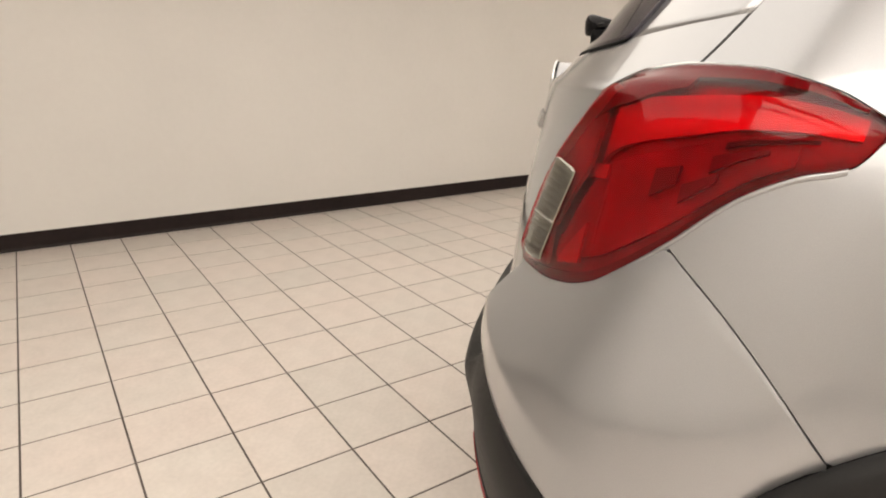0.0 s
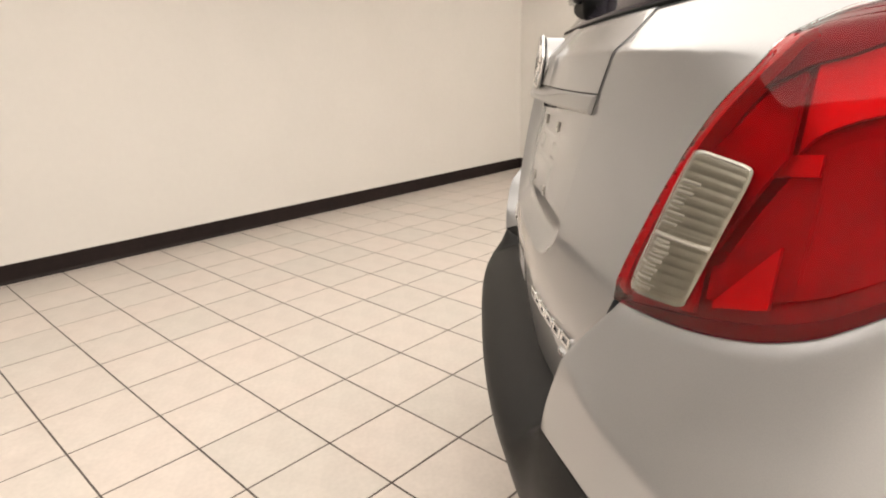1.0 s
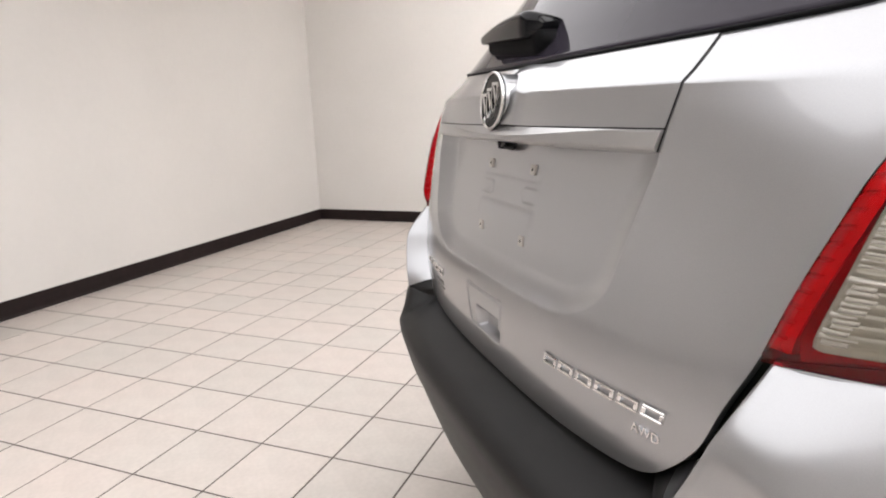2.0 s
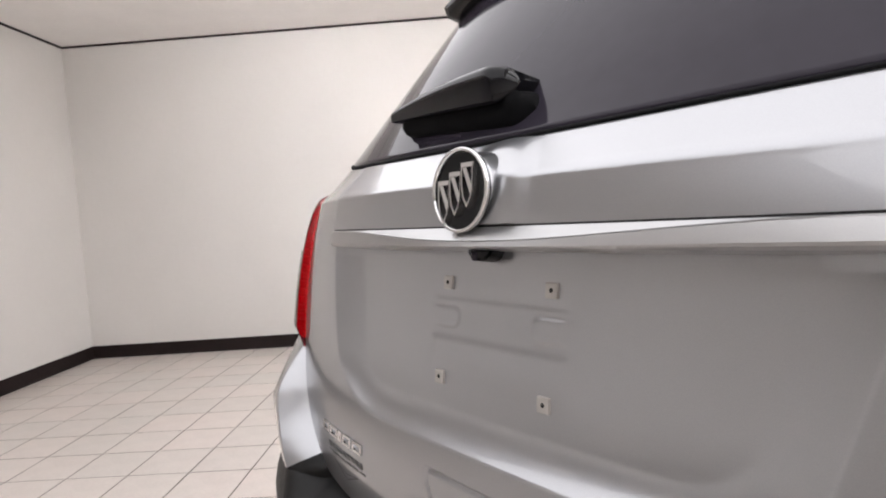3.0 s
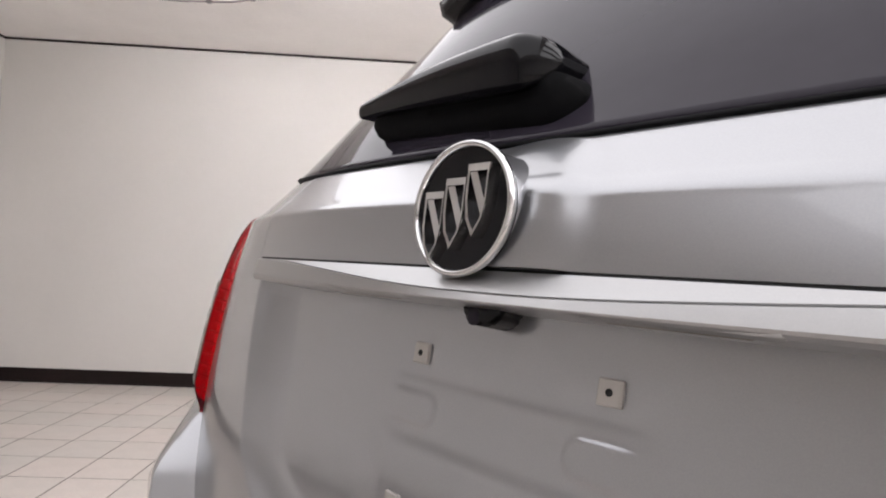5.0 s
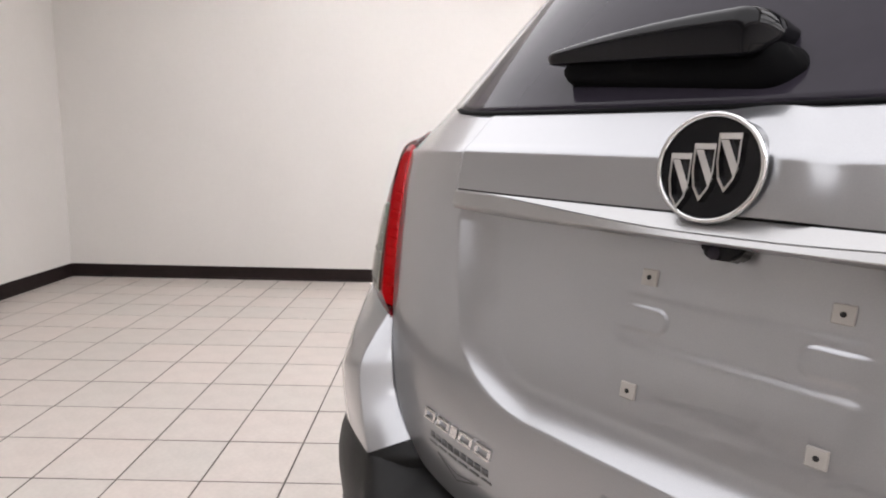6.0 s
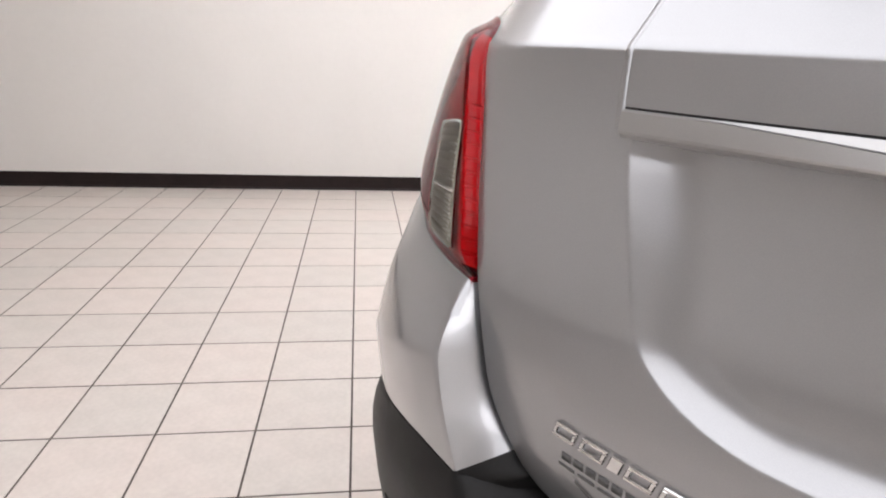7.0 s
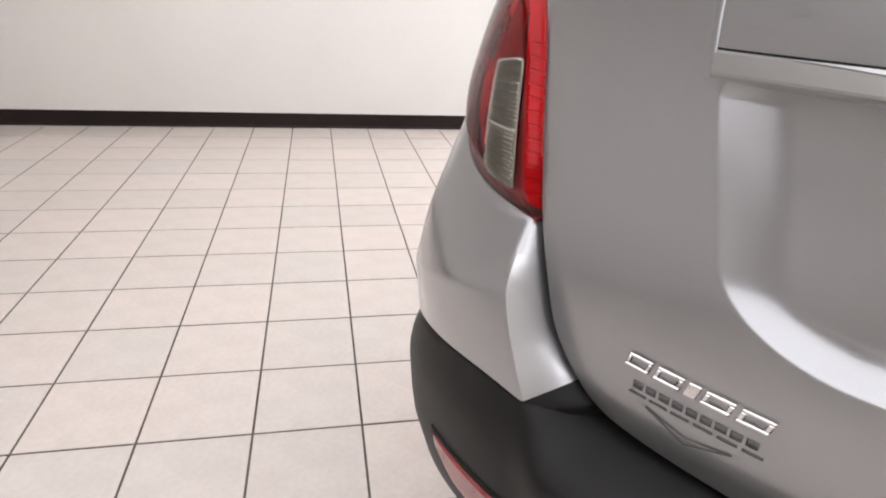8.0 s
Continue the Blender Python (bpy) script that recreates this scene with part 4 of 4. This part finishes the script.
def block_badge(s0, s1, z0, z1, widths, height):
    """A chrome badge of leaning raised forms: hollow blocks, and plain bars where it is narrow."""
    total, at = sum(widths), 0.0
    for width in widths:
        step = (s1 - s0) * width / total
        s = s0 + (s1 - s0) * at / total + step / 2
        z = z0 + (z1 - z0) * (at + width / 2) / total
        at += width
        m = facing(s, z, 0.0)
        bm = bmesh.new()
        w, h, lean = step * 0.43, height / 2, height * 0.14
        slab = lambda y0, y1, x0=-w, x1=w: [(x0 + lean * y0 / h, y0), (x1 + lean * y0 / h, y0), (x1 + lean * y1 / h, y1), (x0 + lean * y1 / h, y1)]
        if width < 0.7:
            prism(bm, slab(-h, h), -0.003, 0.0046, m)
        else:
            prism(bm, slab(h * 0.55, h), -0.003, 0.0046, m)
            prism(bm, slab(-h, -h * 0.55), -0.003, 0.0046, m)
            prism(bm, slab(-h * 0.55, h * 0.55, -w, -w * 0.62), -0.003, 0.0043, m)
            prism(bm, slab(-h * 0.55, h * 0.55, w * 0.62, w), -0.003, 0.0043, m)
        bmesh.ops.bevel(bm, geom=[e for e in bm.edges], offset=0.0011, segments=1, affect="EDGES")
        part("badge_block", bm, M_BADGE, gate, "chrome badge block", smooth=False)


block_badge(-0.405, -0.249, 0.768, 0.766, (1.0, 1.05, 0.5, 1.05, 1.1), 0.0175)
block_badge(0.224, 0.464, 0.756, 0.766, (1.0, 1.05, 1.05, 1.1, 1.05, 1.0), 0.0165)


def badge_text(words, s, z, size):
    cu = bpy.data.curves.new("badge_text", "FONT")
    cu.body, cu.size, cu.extrude, cu.align_x = words, size, 0.0012, "CENTER"
    cu.materials.append(M_CHROME)
    ob = new("badge_text", cu)
    ob.parent = gate
    ob.matrix_basis = facing(s, z, 0.0012)
    ob["label"] = "small chrome letters"
    return ob


badge_text("AWD", 0.433, 0.729, 0.018)


def decal():
    """The dealer's grey sticker: plain bars for its lines, and an open pointed shape below."""
    def bar(s0, s1, z0, z1):
        bm = column_sheet(spread(s0, s1, 4), lambda s: z0, lambda s: z1, 1, lambda s, z: 0.0009, 0.0006)
        part("decal_bar", bm, M_DECAL, gate, "grey sticker bar")
    step = (0.391 - 0.255) / 9
    for k in range(9):
        bar(-0.391 + step * k, -0.391 + step * (k + 0.78), 0.7345, 0.7435)
    for k in range(6):
        bar(-0.394 + 0.0245 * k, -0.394 + 0.0245 * k + 0.020, 0.7260, 0.7292)

    def line(a, b, w):
        bm = bmesh.new()
        prev = None
        for k in range(9):
            s, z = a[0] + (b[0] - a[0]) * k / 8, a[1] + (b[1] - a[1]) * k / 8
            ww = w[0] + (w[1] - w[0]) * k / 8
            pair = [bm.verts.new(on_skin(s, z + d, 0.0009)) for d in (-ww, ww)]
            if prev:
                bm.faces.new((prev[0], pair[0], pair[1], prev[1]))
            prev = pair
        part("decal_line", bm, M_DECAL, gate, "grey sticker line")
    line((-0.372, 0.718), (-0.325, 0.697), (0.0022, 0.0008))
    line((-0.325, 0.697), (-0.278, 0.714), (0.0008, 0.0014))
    line((-0.368, 0.717), (-0.325, 0.706), (0.0010, 0.0006))
    line((-0.325, 0.706), (-0.278, 0.714), (0.0006, 0.0012))


decal()


def plate_clip(s, z):
    off = gate_off(s, z)
    m = facing(s, z, off)
    bm = bmesh.new()
    w = 0.0085
    prism(bm, [(-w, -w), (w, -w), (w, w), (-w, w)], -0.002, 0.0035, m)
    bmesh.ops.bevel(bm, geom=[e for e in bm.edges], offset=0.0009, segments=1, affect="EDGES")
    clip = part("plate_clip", bm, M_CLIP, gate, "square grey plastic plate screw insert", smooth=False)
    # Near-black disc on the clip's face, standing in for the screw hole's shade.
    bm = bmesh.new()
    n = 16
    a = [bm.verts.new(m @ Vector((0.0025 * math.cos(2 * math.pi * k / n), 0.0025 * math.sin(2 * math.pi * k / n), 0.0038))) for k in range(n)]
    c = [bm.verts.new(p.co - m.to_3x3() @ Vector((0, 0, 0.003))) for p in a]
    for k in range(n):
        bm.faces.new((a[k], a[(k + 1) % n], c[(k + 1) % n], c[k]))
    bm.faces.new(a)
    part("screw_hole", bm, M_CAVITY, clip, "near-black disc painted for the screw hole's shade")


for cs_, cz in ((-0.090, 1.023), (0.090, 1.023), (-0.089, 0.904), (0.089, 0.904)):
    plate_clip(cs_, cz)


def parking_camera():
    bm = bmesh.new()
    outline = [(-0.022, 0.008), (0.022, 0.008), (0.021, -0.002), (0.011, -0.010), (-0.010, -0.010), (-0.018, -0.004)]
    m = facing(-0.012, 1.060, -0.030)
    prism(bm, outline, -0.01, 0.022, m)
    bmesh.ops.bevel(bm, geom=[e for e in bm.edges], offset=0.003, segments=2, affect="EDGES")
    camera_pod = part("parking_camera", bm, M_GLOSSBLACK, gate, "small black parking camera pod", sharp=40)
    bm = bmesh.new()
    bmesh.ops.create_uvsphere(bm, u_segments=20, v_segments=10, radius=0.0065, matrix=m @ Matrix.Translation((-0.006, -0.004, 0.021)) @ Matrix.Diagonal((1, 1, 0.45, 1)))
    part("lens", bm, M_GLASS, camera_pod, "dark camera lens")


parking_camera()


def plate_lamp(x):
    bm = bmesh.new()
    y, z = -0.124, 1.0653
    box(bm, x - 0.056, y - 0.013, z - 0.003, x + 0.056, y + 0.015, z + 0.004, 0.0015)
    lamp = part("plate_lamp", bm, M_TRIM, gate, "slim grey plate lamp under the strip")
    bm = bmesh.new()
    box(bm, x - 0.040, y - 0.007, z - 0.0042, x + 0.040, y + 0.010, z - 0.002, 0.0008)
    part("lens", bm, M_REFLECTOR, lamp, "grey plate lamp lens")


plate_lamp(0.135)
plate_lamp(-0.135)


def wiper():
    """The parked rear wiper: a broad black cover narrowing to its end over a deeper carrier."""
    n = 72

    def round_end(v):
        u = max(0.0, 1 - v / 0.13)
        w = max(0.0, 1 - (1 - v) / 0.03)
        return math.sqrt(max(0.02, 1 - u ** 2.4)) * (1 - 0.5 * w * w), 0.030 * u ** 2.4 + 0.004 * w

    pts = []
    for k in range(n + 1):
        v = (k / n) ** 1.3
        x = -0.008 - 0.290 * v
        end, back = round_end(v)
        top = 1.2840 - 0.0145 * v + 0.005 * math.sin(math.pi * v)
        low = 1.2330 + 0.020 * v
        front = -0.074 + 0.030 * v ** 1.6 + back
        deep = 0.045 - 0.018 * v
        mid, half = (top + low) / 2, (top - low) / 2 * end
        pts.append([Vector((x, front + b * deep, mid + a * half)) for a, b in ((0.70, 1.0), (0.92, 0.60), (1.0, 0.36), (0.93, 0.18), (0.70, 0.06), (0.30, 0.0), (-0.4, 0.0), (-0.85, 0.04), (-1.0, 0.16), (-1.0, 1.0))])
    bm = sheet(pts, lambda i, j: Vector((0, 1, 0)), 0.0)
    for tip in (pts[0], pts[-1]):
        bm.faces.new([bm.verts.new(p) for p in tip])
    arm = part("wiper", bm, M_WIPER, gate, "black rear wiper with a broad cover", sharp=40)
    pts = []
    for k in range(n + 1):
        v = (k / n) ** 1.3
        x = 0.012 - 0.288 * v
        end, back = round_end(v)
        top = 1.250 + 0.006 * v
        low = 1.2000 + 0.028 * v ** 1.5
        front = -0.058 + 0.024 * v + back * 0.7
        mid, half = (top + low) / 2, (top - low) / 2 * end
        pts.append([Vector((x, front + b, mid + a * half)) for a, b in ((1.0, 0.085 - 0.03 * v), (1.0, 0.004), (0.6, -0.002), (-0.3, -0.001), (-0.75, 0.003), (-0.95, 0.010), (-1.0, 0.020), (-1.0, 0.060 - 0.02 * v))])
    bm = sheet(pts, lambda i, j: Vector((0, 1, 0)), 0.0)
    for tip in (pts[0], pts[-1]):
        bm.faces.new([bm.verts.new(p) for p in tip])
    part("carrier", bm, M_RUBBER, arm, "deep black blade carrier", sharp=40)
    bm = bmesh.new()
    box(bm, -0.052, -0.045, 1.205, -0.010, 0.030, 1.262, 0.008)
    part("pivot", bm, M_RUBBER, arm, "black wiper pivot on the glass", sharp=40)


wiper()

# ---- floor tiles ----
def tile_mesh():
    h, e = TILE / 2, 0.0034
    c = 0.0008
    rings = [(h - e, -0.012), (h - e, -c), (h - e - c, 0.0)]
    verts, faces = [], []
    for r, z in rings:
        verts += [(-r, -r, z), (r, -r, z), (r, r, z), (-r, r, z)]
    for k in range(2):
        for q in range(4):
            faces.append((4 * k + q, 4 * k + (q + 1) % 4, 4 * k + 4 + (q + 1) % 4, 4 * k + 4 + q))
    faces.append((8, 9, 10, 11))
    me = bpy.data.meshes.new("tile")
    me.from_pydata(verts, [], faces)
    me.materials.append(M_TILE)
    return me, verts, faces


shared, t_verts, t_faces = tile_mesh()
rest_v, rest_f = [], []
count = 0
rng = random.Random(4)
for i in range(int(math.floor(WALL_A / TILE)), int(math.ceil(FAR_X / TILE))):
    for j in range(int(math.floor(FAR_Y / TILE)), int(math.ceil(WALL_B / TILE))):
        cx, cy = (i + 0.5) * TILE, (j + 0.5) * TILE
        lift = rng.uniform(-0.0004, 0.0004)
        if cx < 0.62 and cy > -1.75 and count < 300:
            ob = new("tile", shared)
            ob.parent = floor
            ob.matrix_basis = pose(cx, cy, lift - 0.0004)
            count += 1
        else:
            base = len(rest_v)
            rest_v += [(x + cx, y + cy, z + lift - 0.0004) for x, y, z in t_verts]
            rest_f += [tuple(base + k for k in f) for f in t_faces]
me = bpy.data.meshes.new("more_tiles")
me.from_pydata(rest_v, [], rest_f)
me.materials.append(M_TILE)
ob = new("more_tiles", me)
ob.parent = floor
tagged(ob, kind="stuff")
